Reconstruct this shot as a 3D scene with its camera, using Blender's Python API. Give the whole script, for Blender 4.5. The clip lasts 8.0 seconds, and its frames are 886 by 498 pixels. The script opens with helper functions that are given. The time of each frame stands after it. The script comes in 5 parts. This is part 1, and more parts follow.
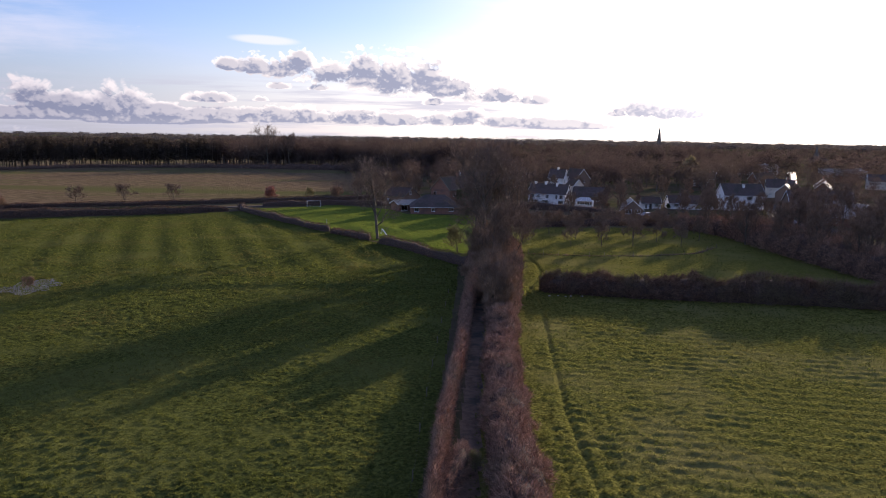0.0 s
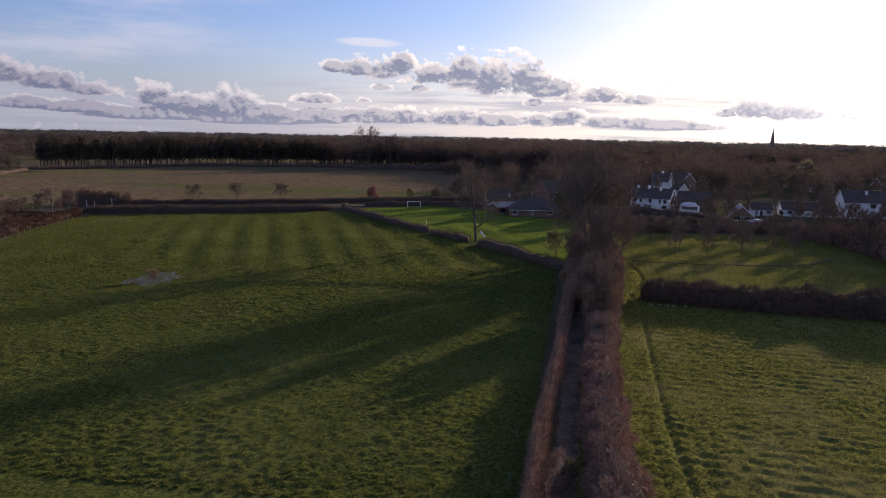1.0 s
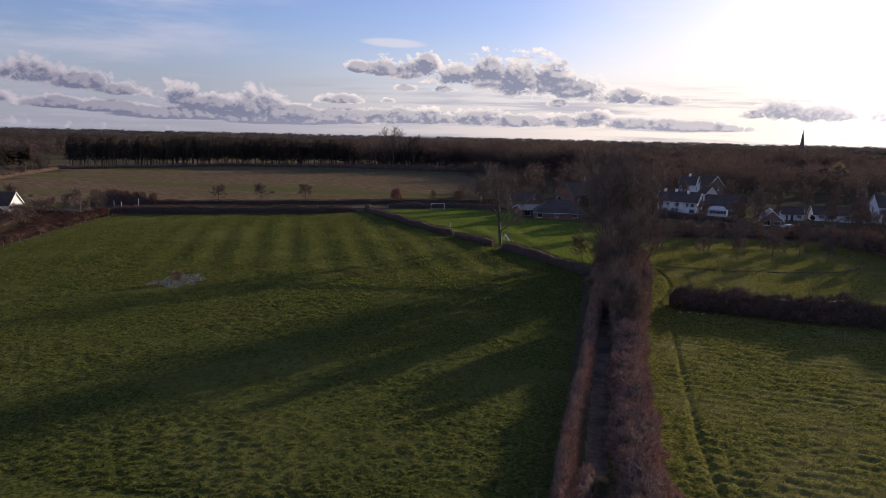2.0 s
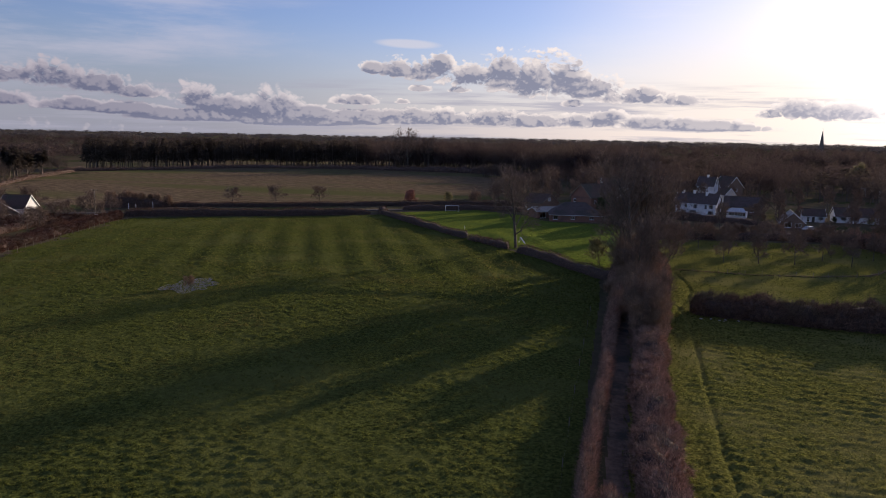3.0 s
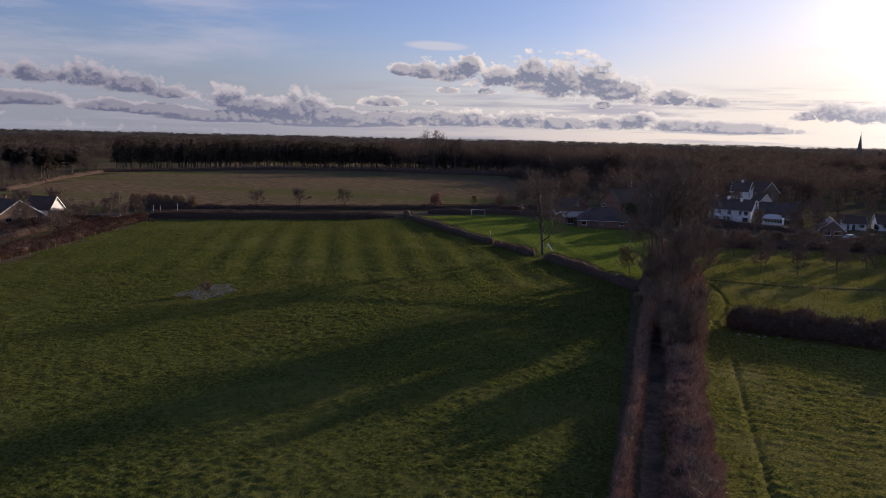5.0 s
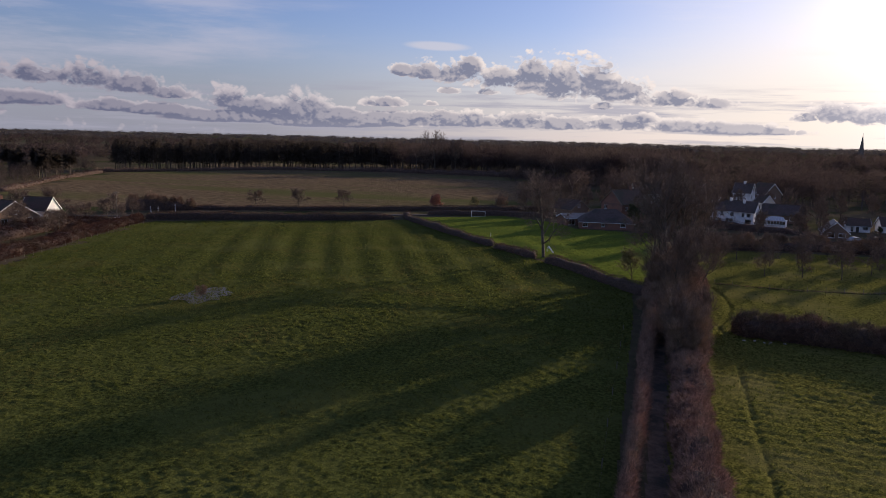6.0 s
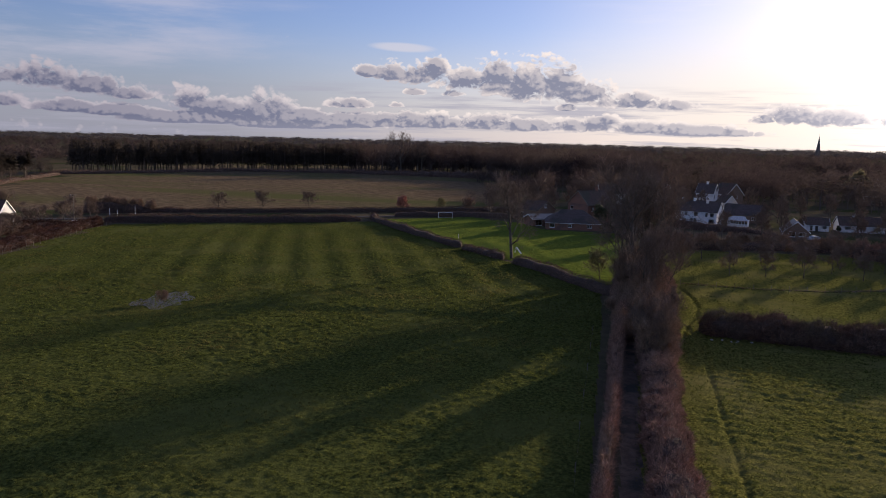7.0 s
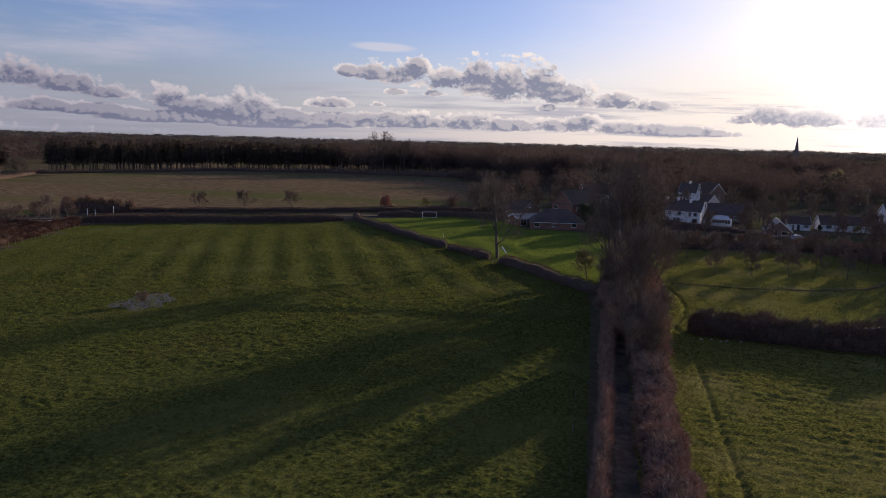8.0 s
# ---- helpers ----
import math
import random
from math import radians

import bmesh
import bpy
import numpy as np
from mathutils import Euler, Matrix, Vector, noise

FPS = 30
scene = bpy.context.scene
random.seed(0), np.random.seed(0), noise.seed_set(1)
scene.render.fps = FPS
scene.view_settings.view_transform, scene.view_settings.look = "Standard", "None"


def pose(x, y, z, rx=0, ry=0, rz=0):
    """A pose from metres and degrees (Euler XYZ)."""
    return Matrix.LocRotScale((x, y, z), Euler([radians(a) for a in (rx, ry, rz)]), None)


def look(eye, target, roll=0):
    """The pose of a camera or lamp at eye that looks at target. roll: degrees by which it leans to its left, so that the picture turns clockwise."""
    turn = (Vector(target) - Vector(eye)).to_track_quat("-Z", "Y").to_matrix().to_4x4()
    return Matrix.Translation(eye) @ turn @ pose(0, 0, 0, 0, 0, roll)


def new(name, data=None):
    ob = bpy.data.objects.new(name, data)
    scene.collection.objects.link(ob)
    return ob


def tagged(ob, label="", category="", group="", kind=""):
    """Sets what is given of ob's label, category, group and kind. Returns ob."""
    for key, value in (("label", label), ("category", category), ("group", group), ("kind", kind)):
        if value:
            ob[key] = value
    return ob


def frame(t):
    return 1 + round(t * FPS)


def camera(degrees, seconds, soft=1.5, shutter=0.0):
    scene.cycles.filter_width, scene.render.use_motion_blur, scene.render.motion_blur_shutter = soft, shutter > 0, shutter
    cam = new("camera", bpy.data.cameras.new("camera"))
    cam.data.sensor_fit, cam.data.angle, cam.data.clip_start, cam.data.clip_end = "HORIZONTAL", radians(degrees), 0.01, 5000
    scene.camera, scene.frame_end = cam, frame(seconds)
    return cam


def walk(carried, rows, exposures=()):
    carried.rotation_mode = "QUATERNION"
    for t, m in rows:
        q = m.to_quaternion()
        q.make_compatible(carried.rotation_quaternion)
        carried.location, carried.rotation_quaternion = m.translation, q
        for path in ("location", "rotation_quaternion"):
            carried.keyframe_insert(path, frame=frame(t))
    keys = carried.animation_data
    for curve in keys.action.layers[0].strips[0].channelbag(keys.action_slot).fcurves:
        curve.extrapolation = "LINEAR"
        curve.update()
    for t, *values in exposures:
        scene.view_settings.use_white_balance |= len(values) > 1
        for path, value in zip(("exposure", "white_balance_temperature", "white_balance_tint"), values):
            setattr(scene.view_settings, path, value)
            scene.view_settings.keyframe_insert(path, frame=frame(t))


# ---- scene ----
cam = camera(64.0, 8.0, soft=0.6)
PATH = [
    (0, (2.053, -3.439, 26.221), (2.064, -1.464, 25.906), 0.9),
    (0.5, (1.78, -3.958, 26.453), (1.65, -1.987, 26.134), 1.0),
    (1, (1.589, -4.14, 26.808), (1.33, -2.183, 26.49), 1.1),
    (1.5, (1.304, -3.687, 27.014), (0.999, -1.736, 26.697), 1.2),
    (2.8, (0.68, -0.954, 27.505), (0.329, 0.989, 27.187), 1.2),
    (3, (0.622, -0.521, 27.53), (0.26, 1.42, 27.213), 1.1),
    (3.5, (0.573, 0.55, 27.614), (0.191, 2.488, 27.3), 1.2),
    (4, (0.458, 1.697, 27.763), (0.053, 3.63, 27.447), 1.2),
    (4.5, (0.327, 2.858, 27.83), (-0.095, 4.788, 27.515), 1.3),
    (4.7, (0.28, 3.333, 27.845), (-0.146, 5.261, 27.531), 1.3),
    (5.8, (-0.022, 5.86, 28.039), (-0.479, 7.782, 27.725), 1.4),
    (6, (-0.085, 6.227, 28.047), (-0.522, 8.154, 27.734), 1.4),
    (6.5, (-0.241, 6.951, 28.026), (-0.606, 8.893, 27.718), 1.4),
    (7, (-0.613, 7.539, 27.902), (-0.958, 9.485, 27.595), 1.4),
    (7.5, (-1.124, 8.191, 27.715), (-1.437, 10.142, 27.41), 1.4),
    (8, (-1.716, 8.864, 27.599), (-2.01, 10.819, 27.293), 1.5),
]
EXPOSURES = [(0.0, 0.68, 6750, 17), (0.5, 0.56, 6750, 17), (1.0, 0.35, 6750, 17), (1.5, 0.25, 6750, 17), (3.0, 0.07, 6750, 17), (4.5, -0.04, 6750, 17), (6.0, -0.02, 6750, 17), (6.5, 0.07, 6750, 17), (8.0, 0.02, 6750, 17)]
walk(cam, [(t, look(eye, target, roll)) for t, eye, target, roll in PATH], EXPOSURES)

# ---- light ----
SUN_AZ, SUN_EL = 32.0, 10.2
SUN_DIR = Vector((math.sin(radians(SUN_AZ)) * math.cos(radians(SUN_EL)), math.cos(radians(SUN_AZ)) * math.cos(radians(SUN_EL)), math.sin(radians(SUN_EL))))
lamp = bpy.data.lights.new("sun", "SUN")
lamp.energy, lamp.angle, lamp.color = 5.0, radians(0.6), (1.0, 0.84, 0.64)
sun_lamp = new("sun", lamp)
sun_lamp.matrix_world = look(SUN_DIR * 500, (0, 0, 0))

# clouds: azimuth, elevation of the base, half width and height in degrees
CLOUDS = [
    (-16.3, 4.7, 1.0, 0.9), (-14.4, 4.55, 1.7, 1.25), (-12.4, 4.35, 1.7, 1.5), (-10.9, 4.5, 1.0, 1.9), (-8.6, 3.9, 3.0, 1.7), (-6.0, 3.7, 2.2, 2.8), (-3.6, 3.25, 2.8, 3.4), (-1.4, 3.3, 2.0, 2.9), (0.9, 3.1, 2.6, 1.8), (4.0, 2.7, 3.4, 1.2), (7.4, 2.6, 3.0, 0.75),
    (-12.6, 3.4, 1.0, 0.45), (-9.5, 3.35, 1.0, 0.6), (-0.6, 2.4, 1.0, 0.5), (-17.6, 2.3, 2.0, 0.75), (-14.0, 2.4, 0.7, 0.4),
    (-46.0, 3.3, 3.6, 1.3), (-42.2, 3.15, 3.0, 1.15), (-39.0, 3.0, 2.2, 1.5), (-36.2, 2.7, 2.4, 1.3), (-33.6, 2.4, 2.0, 0.9), (-37.8, 1.35, 2.0, 0.8), (-34.6, 1.2, 2.4, 0.7), (-44.0, 1.6, 3.0, 0.9),
    (-29.6, 1.9, 1.6, 1.5), (-27.2, 1.5, 2.6, 1.2), (-24.2, 1.3, 2.4, 1.8), (-21.6, 1.0, 2.6, 1.0), (-29.0, 0.8, 4.5, 0.8), (-22.5, 0.6, 4.0, 0.8),
    (-17.2, 0.85, 3.2, 1.0), (-13.8, 0.9, 3.0, 1.25), (-10.8, 0.9, 3.0, 1.1), (-7.0, 0.85, 3.2, 1.2), (-3.6, 0.8, 3.2, 0.95), (0.6, 0.85, 3.2, 1.05), (2.6, 1.4, 1.2, 0.7), (5.4, 0.8, 3.4, 0.95), (9.0, 0.7, 3.4, 0.8), (12.5, 0.7, 2.0, 0.5),
    (13.6, 1.7, 1.1, 0.6), (15.6, 1.75, 2.0, 1.3), (18.4, 1.6, 2.6, 1.2), (22.5, 1.6, 3.0, 1.1), (-53.0, 2.4, 5.0, 1.4), (-60.0, 2.8, 5.0, 1.6), (34.0, 1.6, 5.0, 1.0),
]


class Nodes:
    """Short hand for building node trees."""

    def __init__(self, tree):
        self.t = tree

    def add(self, kind, **props):
        n = self.t.nodes.new(kind)
        for k, v in props.items():
            n.inputs[k].default_value = v
        return n

    def wire(self, a, b):
        self.t.links.new(a, b)

    def put(self, sock, value):
        if isinstance(value, bpy.types.NodeSocket):
            self.t.links.new(value, sock)
        else:
            sock.default_value = value

    def math(self, op, a, b=0.0, c=0.0, clamp=False):
        n = self.t.nodes.new("ShaderNodeMath")
        n.operation, n.use_clamp = op, clamp
        for s, v in zip(n.inputs, (a, b, c)):
            self.put(s, v)
        return n.outputs[0]

    def span(self, v, lo, hi, a=0.0, b=1.0):
        n = self.t.nodes.new("ShaderNodeMapRange")
        n.interpolation_type = "SMOOTHSTEP"
        for s, x in zip(n.inputs, (v, lo, hi, a, b)):
            self.put(s, x)
        return n.outputs[0]

    def mix(self, f, a, b, blend="MIX"):
        n = self.t.nodes.new("ShaderNodeMix")
        n.data_type, n.blend_type = "RGBA", blend
        for s, v in ((n.inputs[0], f), (n.inputs[6], a), (n.inputs[7], b)):
            self.put(s, (*v, 1.0) if isinstance(v, tuple) and len(v) == 3 else v)
        return n.outputs[2]

    def xyz(self, x, y, z):
        n = self.t.nodes.new("ShaderNodeCombineXYZ")
        for s, v in zip(n.inputs, (x, y, z)):
            self.put(s, v)
        return n.outputs[0]

    def noise(self, vec, scale, detail=4.0, rough=0.55):
        n = self.t.nodes.new("ShaderNodeTexNoise")
        if vec is not None:
            self.put(n.inputs["Vector"], vec)
        n.inputs["Scale"].default_value, n.inputs["Detail"].default_value, n.inputs["Roughness"].default_value = scale, detail, rough
        return n.outputs["Fac"]


def cloud_group():
    """How dense the cloud is at an azimuth and elevation: heaped shapes on flat bases, broken up by round billows."""
    g = bpy.data.node_groups.new("cloud_cover", "ShaderNodeTree")
    g.interface.new_socket("az", in_out="INPUT", socket_type="NodeSocketFloat")
    g.interface.new_socket("el", in_out="INPUT", socket_type="NodeSocketFloat")
    g.interface.new_socket("cover", in_out="OUTPUT", socket_type="NodeSocketFloat")
    g.interface.new_socket("bulk", in_out="OUTPUT", socket_type="NodeSocketFloat")
    q = Nodes(g)
    i, o = g.nodes.new("NodeGroupInput"), g.nodes.new("NodeGroupOutput")
    az, el = i.outputs[0], i.outputs[1]
    p = q.xyz(az, q.math("MULTIPLY", el, 1.25), 3.1)
    wob = q.math("MULTIPLY", q.math("SUBTRACT", q.noise(p, 0.45, 4.0, 0.55), 0.5), 2.2)
    best = -1.5
    for a, e, w, h in CLOUDS:
        u = q.math("DIVIDE", q.math("SUBTRACT", az, a), w)
        v0 = q.math("SUBTRACT", el, e + 0.25 * h)
        v = q.math("MULTIPLY", v0, q.span(v0, -0.06, 0.06, 3.0 / h, 1.25 / h))
        r = q.math("SUBTRACT", 1.0, q.math("ADD", q.math("MULTIPLY", u, u), q.math("MULTIPLY", v, v)))
        best = q.math("MAXIMUM", best, r)
    bill = 0.0
    for scale, size in ((0.55, 1.5), (1.25, 1.5), (2.8, 0.7)):
        lump = q.math("ABSOLUTE", q.math("SUBTRACT", q.math("MULTIPLY", q.noise(p, scale, 0.6, 0.5), 2.0), 1.0))
        bill = q.math("ADD", bill, q.math("MULTIPLY", q.math("SUBTRACT", lump, 0.17), size))
    low = q.math("MULTIPLY", q.span(el, 0.9, 3.0, 0.75, 0.0), q.span(az, -6.0, -24.0, 0.25, 1.0))
    best = q.math("ADD", best, low)
    q.wire(q.math("ADD", q.math("ADD", best, wob), bill), o.inputs[0])
    q.wire(q.math("ADD", best, wob), o.inputs[1])
    return g


def build_world():
    w = bpy.data.worlds.new("sky")
    scene.world = w
    w.use_nodes = True
    w.node_tree.nodes.clear()
    q = Nodes(w.node_tree)
    sky = q.add("ShaderNodeTexSky")
    sky.sky_type, sky.sun_disc = "NISHITA", False
    sky.sun_elevation, sky.sun_rotation = radians(SUN_EL), radians(SUN_AZ)
    sky.air_density, sky.dust_density, sky.ozone_density, sky.altitude = 1.0, 0.6, 1.6, 60
    d = q.t.nodes.new("ShaderNodeTexCoord").outputs["Generated"]
    s = q.t.nodes.new("ShaderNodeSeparateXYZ")
    q.wire(d, s.inputs[0])
    az = q.math("MULTIPLY", q.math("ARCTAN2", s.outputs[0], s.outputs[1]), 57.2958)
    el = q.math("MULTIPLY", q.math("ARCSINE", s.outputs[2]), 57.2958)
    dot = q.t.nodes.new("ShaderNodeVectorMath")
    dot.operation = "DOT_PRODUCT"
    q.wire(d, dot.inputs[0])
    dot.inputs[1].default_value = SUN_DIR
    near = q.math("MAXIMUM", dot.outputs["Value"], 0.0)
    glow = q.math("ADD", q.math("MULTIPLY", q.math("POWER", near, 75.0), 2.4 * GLOW), q.math("MULTIPLY", q.math("POWER", near, 9.0), 0.12 * GLOW))
    base = q.mix(1.0, sky.outputs[0], (SKY * 0.82, SKY * 0.92, SKY * 1.42), "MULTIPLY")
    # thin high veil, denser low down
    streak = q.noise(q.xyz(q.math("MULTIPLY", az, 0.05), q.math("MULTIPLY", el, 0.32), 7.7), 1.6, 5.0, 0.6)
    veil = q.math("MULTIPLY", q.span(streak, 0.42, 0.78), q.math("MULTIPLY", q.span(el, 2.0, 14.0, 0.8, 0.4), q.math("ADD", q.span(az, -14.0, -34.0), q.span(az, -6.0, 14.0))))
    base = q.mix(veil, base, q.mix(q.span(near, 0.5, 0.88), (0.62, 0.64, 0.76), (1.05, 1.0, 0.98)))
    base = q.mix(q.span(el, 0.5, 9.0, 0.8, 0.0), base, q.mix(q.span(near, 0.45, 0.9), (0.33, 0.37, 0.48), (0.80, 0.78, 0.80)))
    lens = q.math("ADD", q.math("POWER", q.math("DIVIDE", q.math("SUBTRACT", az, -13.6), 2.6), 2.0), q.math("POWER", q.math("DIVIDE", q.math("SUBTRACT", q.math("ADD", el, q.math("MULTIPLY", az, 0.03)), 6.55), 0.36), 2.0))
    base = q.mix(q.span(lens, 1.3, 0.3, 0.0, 0.5), base, (0.80, 0.78, 0.80))
    base = q.mix(q.math("MULTIPLY", q.span(near, 0.80, 0.985), q.span(el, 2.0, 12.0, 0.9, 0.3)), base, (0.98, 0.92, 0.82))
    bars = q.noise(q.xyz(q.math("MULTIPLY", az, 0.09), q.math("MULTIPLY", el, 1.5), 1.3), 1.0, 6.0, 0.6)
    bars = q.math("MULTIPLY", q.span(bars, 0.44, 0.66, 0.0, 0.8), q.span(el, 2.6, 4.8, 1.0, 0.0))
    base = q.mix(bars, base, (0.41, 0.43, 0.53))
    g = cloud_group()

    def cover(da, de):
        n = q.t.nodes.new("ShaderNodeGroup")
        n.node_tree = g
        q.put(n.inputs[0], q.math("ADD", az, da))
        q.put(n.inputs[1], q.math("ADD", el, de))
        return n.outputs

    (here, bulk), sunward = cover(0.0, 0.0), cover(0.22, 0.42)[0]
    thick = q.span(bulk, 0.0, 0.85)
    under = q.span(q.math("SUBTRACT", sunward, here), -0.95, 0.55)
    shade = q.math("MULTIPLY", q.math("ADD", q.math("MULTIPLY", thick, 0.62), q.math("MULTIPLY", under, 0.50), clamp=True), q.math("MAXIMUM", q.span(here, -0.05, 0.6), q.span(under, 0.45, 0.9)))
    puff = q.mix(shade, q.mix(q.span(az, -12.0, -26.0), (0.98, 0.92, 0.87), (0.80, 0.77, 0.78)), (0.235, 0.265, 0.37))
    far_side = q.span(near, 0.20, 0.80, 0.62, 1.0)
    puff = q.mix(1.0, puff, q.xyz(far_side, far_side, q.span(near, 0.20, 0.80, 0.70, 1.0)), "MULTIPLY")
    full = q.mix(q.math("MULTIPLY", q.span(here, q.span(az, -12.0, -24.0, -0.12, -0.45), 0.55, 0.0, 0.97), q.span(el, 0.1, 1.4, 0.7, 1.0)), base, puff)
    full = q.mix(q.span(el, -0.5, 0.0), (0.20, 0.20, 0.22), full)
    warm = q.mix(1.0, (1.0, 0.95, 0.88), q.xyz(glow, glow, glow), "MULTIPLY")
    total = q.mix(1.0, full, warm, "ADD")
    bg = q.t.nodes.new("ShaderNodeBackground")
    bg.inputs["Strength"].default_value = 0.88
    q.wire(total, bg.inputs["Color"])
    out = q.t.nodes.new("ShaderNodeOutputWorld")
    q.wire(bg.outputs[0], out.inputs[0])


SKY, GLOW = 0.116, 1.35
build_world()

# ---- materials ----


def material(name, a, b, scale=1.0, rough=0.9, bump=0.0, bump_scale=20.0, c=None, c_scale=0.1, metal=0.0, island=0.0, through_light=0.0, spec=0.3, stretch=None):
    """Two colours by fine noise, a third in broad stains, relief by noise, and shade from piece to piece."""
    m = bpy.data.materials.new(name)
    m.use_nodes = True
    m.node_tree.nodes.clear()
    q = Nodes(m.node_tree)
    co = q.t.nodes.new("ShaderNodeTexCoord").outputs["Object"]
    if stretch:
        mp = q.t.nodes.new("ShaderNodeMapping")
        mp.inputs["Scale"].default_value, mp.inputs["Rotation"].default_value = (stretch, 1.0, 1.0), (0, 0, radians(-12))
        q.wire(co, mp.inputs["Vector"])
        co = mp.outputs[0]
    col = q.mix(q.span(q.noise(co, scale, 5.0, 0.65), 0.32, 0.68), a, b)
    if c:
        col = q.mix(q.span(q.noise(co, c_scale, 4.0), 0.46, 0.66), col, c)
    if island:
        r = q.t.nodes.new("ShaderNodeNewGeometry").outputs["Random Per Island"]
        k = q.math("ADD", 1.0 - island, q.math("MULTIPLY", r, 2 * island))
        col = q.mix(1.0, col, q.xyz(k, k, k), "MULTIPLY")
    p = q.t.nodes.new("ShaderNodeBsdfPrincipled")
    q.wire(col, p.inputs["Base Color"])
    p.inputs["Roughness"].default_value, p.inputs["Metallic"].default_value, p.inputs["Specular IOR Level"].default_value = rough, metal, spec
    if bump:
        n = q.t.nodes.new("ShaderNodeBump")
        n.inputs["Strength"].default_value, n.inputs["Distance"].default_value = bump, 1.0 / bump_scale
        q.wire(q.noise(co, bump_scale, 5.0, 0.7), n.inputs["Height"])
        q.wire(n.outputs[0], p.inputs["Normal"])
    end = p.outputs[0]
    if through_light:
        tl = q.t.nodes.new("ShaderNodeBsdfTranslucent")
        q.wire(col, tl.inputs["Color"])
        mx = q.t.nodes.new("ShaderNodeMixShader")
        mx.inputs[0].default_value = through_light
        q.wire(end, mx.inputs[1])
        q.wire(tl.outputs[0], mx.inputs[2])
        end = mx.outputs[0]
    out = q.t.nodes.new("ShaderNodeOutputMaterial")
    q.wire(end, out.inputs[0])
    return m


def glass(name, tint=(0.8, 0.85, 0.86)):
    m = bpy.data.materials.new(name)
    m.use_nodes = True
    p = m.node_tree.nodes["Principled BSDF"]
    p.inputs["Base Color"].default_value = (*tint, 1)
    p.inputs["Roughness"].default_value, p.inputs["Transmission Weight"].default_value, p.inputs["IOR"].default_value = 0.04, 1.0, 1.45
    return m


PASTURE = material("pasture_grass", (0.037, 0.045, 0.013), (0.124, 0.140, 0.037), 2.4, 0.9, 1.0, 4.0, (0.108, 0.118, 0.036), 0.05, spec=0.0)
FIELD = material("winter_field", (0.064, 0.068, 0.018), (0.212, 0.204, 0.053), 2.8, 0.9, 1.0, 3.6, (0.180, 0.166, 0.058), 0.06, spec=0.0)
LAWN = material("paddock_grass", (0.090, 0.125, 0.022), (0.165, 0.205, 0.040), 0.9, 0.9, 1.0, 2.0, (0.10, 0.14, 0.03), 0.07, spec=0.0)
STUBBLE = material("stubble_soil", (0.075, 0.055, 0.038), (0.250, 0.186, 0.116), 0.9, 0.95, 1.0, 0.8, (0.115, 0.118, 0.048), 0.018, spec=0.0, stretch=0.22)
SCRUBLAND = material("leaf_litter_ground", (0.090, 0.070, 0.052), (0.130, 0.110, 0.066), 0.4, 0.95, 0.6, 2.0, (0.055, 0.065, 0.025), 0.03, spec=0.0)
MUD = material("lane_mud", (0.100, 0.064, 0.044), (0.180, 0.120, 0.084), 1.4, 0.8, 0.8, 6.0, (0.045, 0.04, 0.03), 0.3)
FARLAND = material("distant_fields", (0.075, 0.070, 0.048), (0.135, 0.112, 0.078), 0.012, 0.95, 0.0, 2.0, (0.06, 0.085, 0.03), 0.004, spec=0.0)
ASPHALT = material("asphalt", (0.045, 0.043, 0.044), (0.075, 0.070, 0.068), 1.5, 0.95, 0.4, 15.0, (0.09, 0.08, 0.072), 0.2, spec=0.03)
WET_ASPHALT = material("wet_asphalt", (0.040, 0.040, 0.042), (0.065, 0.063, 0.062), 1.5, 0.22, 0.15, 6.0, spec=0.5)
BARK = material("bark", (0.090, 0.072, 0.060), (0.180, 0.148, 0.120), 3.0, 0.95, 0.8, 8.0, (0.085, 0.085, 0.055), 0.6)
TWIG = material("bare_twigs", (0.135, 0.094, 0.070), (0.235, 0.168, 0.125), 0.5, 0.9, island=0.35)
HEDGE_TWIG = material("hedge_twigs", (0.165, 0.084, 0.058), (0.440, 0.272, 0.190), 1.6, 0.85, island=0.6, c=(0.27, 0.18, 0.125), c_scale=0.12)
# Solid core, darker than the twigs: shade between them put into the colour.
HEDGE_CORE = material("hedge_inside_shade", (0.070, 0.046, 0.038), (0.130, 0.088, 0.070), 2.0, 0.95, 1.0, 4.0)
DARK_HEDGE = material("dark_hedge_twigs", (0.105, 0.060, 0.044), (0.235, 0.146, 0.106), 1.0, 0.95, island=0.5, c=(0.15, 0.115, 0.075), c_scale=0.12, spec=0.1)
RED_SCRUB = material("red_brown_scrub", (0.075, 0.038, 0.027), (0.145, 0.076, 0.054), 0.5, 0.95, island=0.3, c=(0.11, 0.075, 0.05), c_scale=0.1, spec=0.0)
MID_TWIG = material("thicket_twigs", (0.190, 0.122, 0.080), (0.360, 0.245, 0.165), 0.5, 0.9, island=0.35, spec=0.1)
RED_TWIG = material("red_twigs", (0.34, 0.16, 0.12), (0.46, 0.24, 0.17), 1.0, 0.85, island=0.4)
OLIVE_TWIG = material("olive_leaves", (0.130, 0.125, 0.060), (0.220, 0.200, 0.098), 1.0, 0.7, island=0.45, through_light=0.3)
GREEN_LEAF = material("evergreen_leaves", (0.060, 0.075, 0.035), (0.110, 0.125, 0.055), 0.7, 0.6, island=0.4, through_light=0.2)
PALE_TWIG = material("pale_willow_twigs", (0.24, 0.21, 0.11), (0.36, 0.31, 0.17), 0.6, 0.8, island=0.35, through_light=0.3)
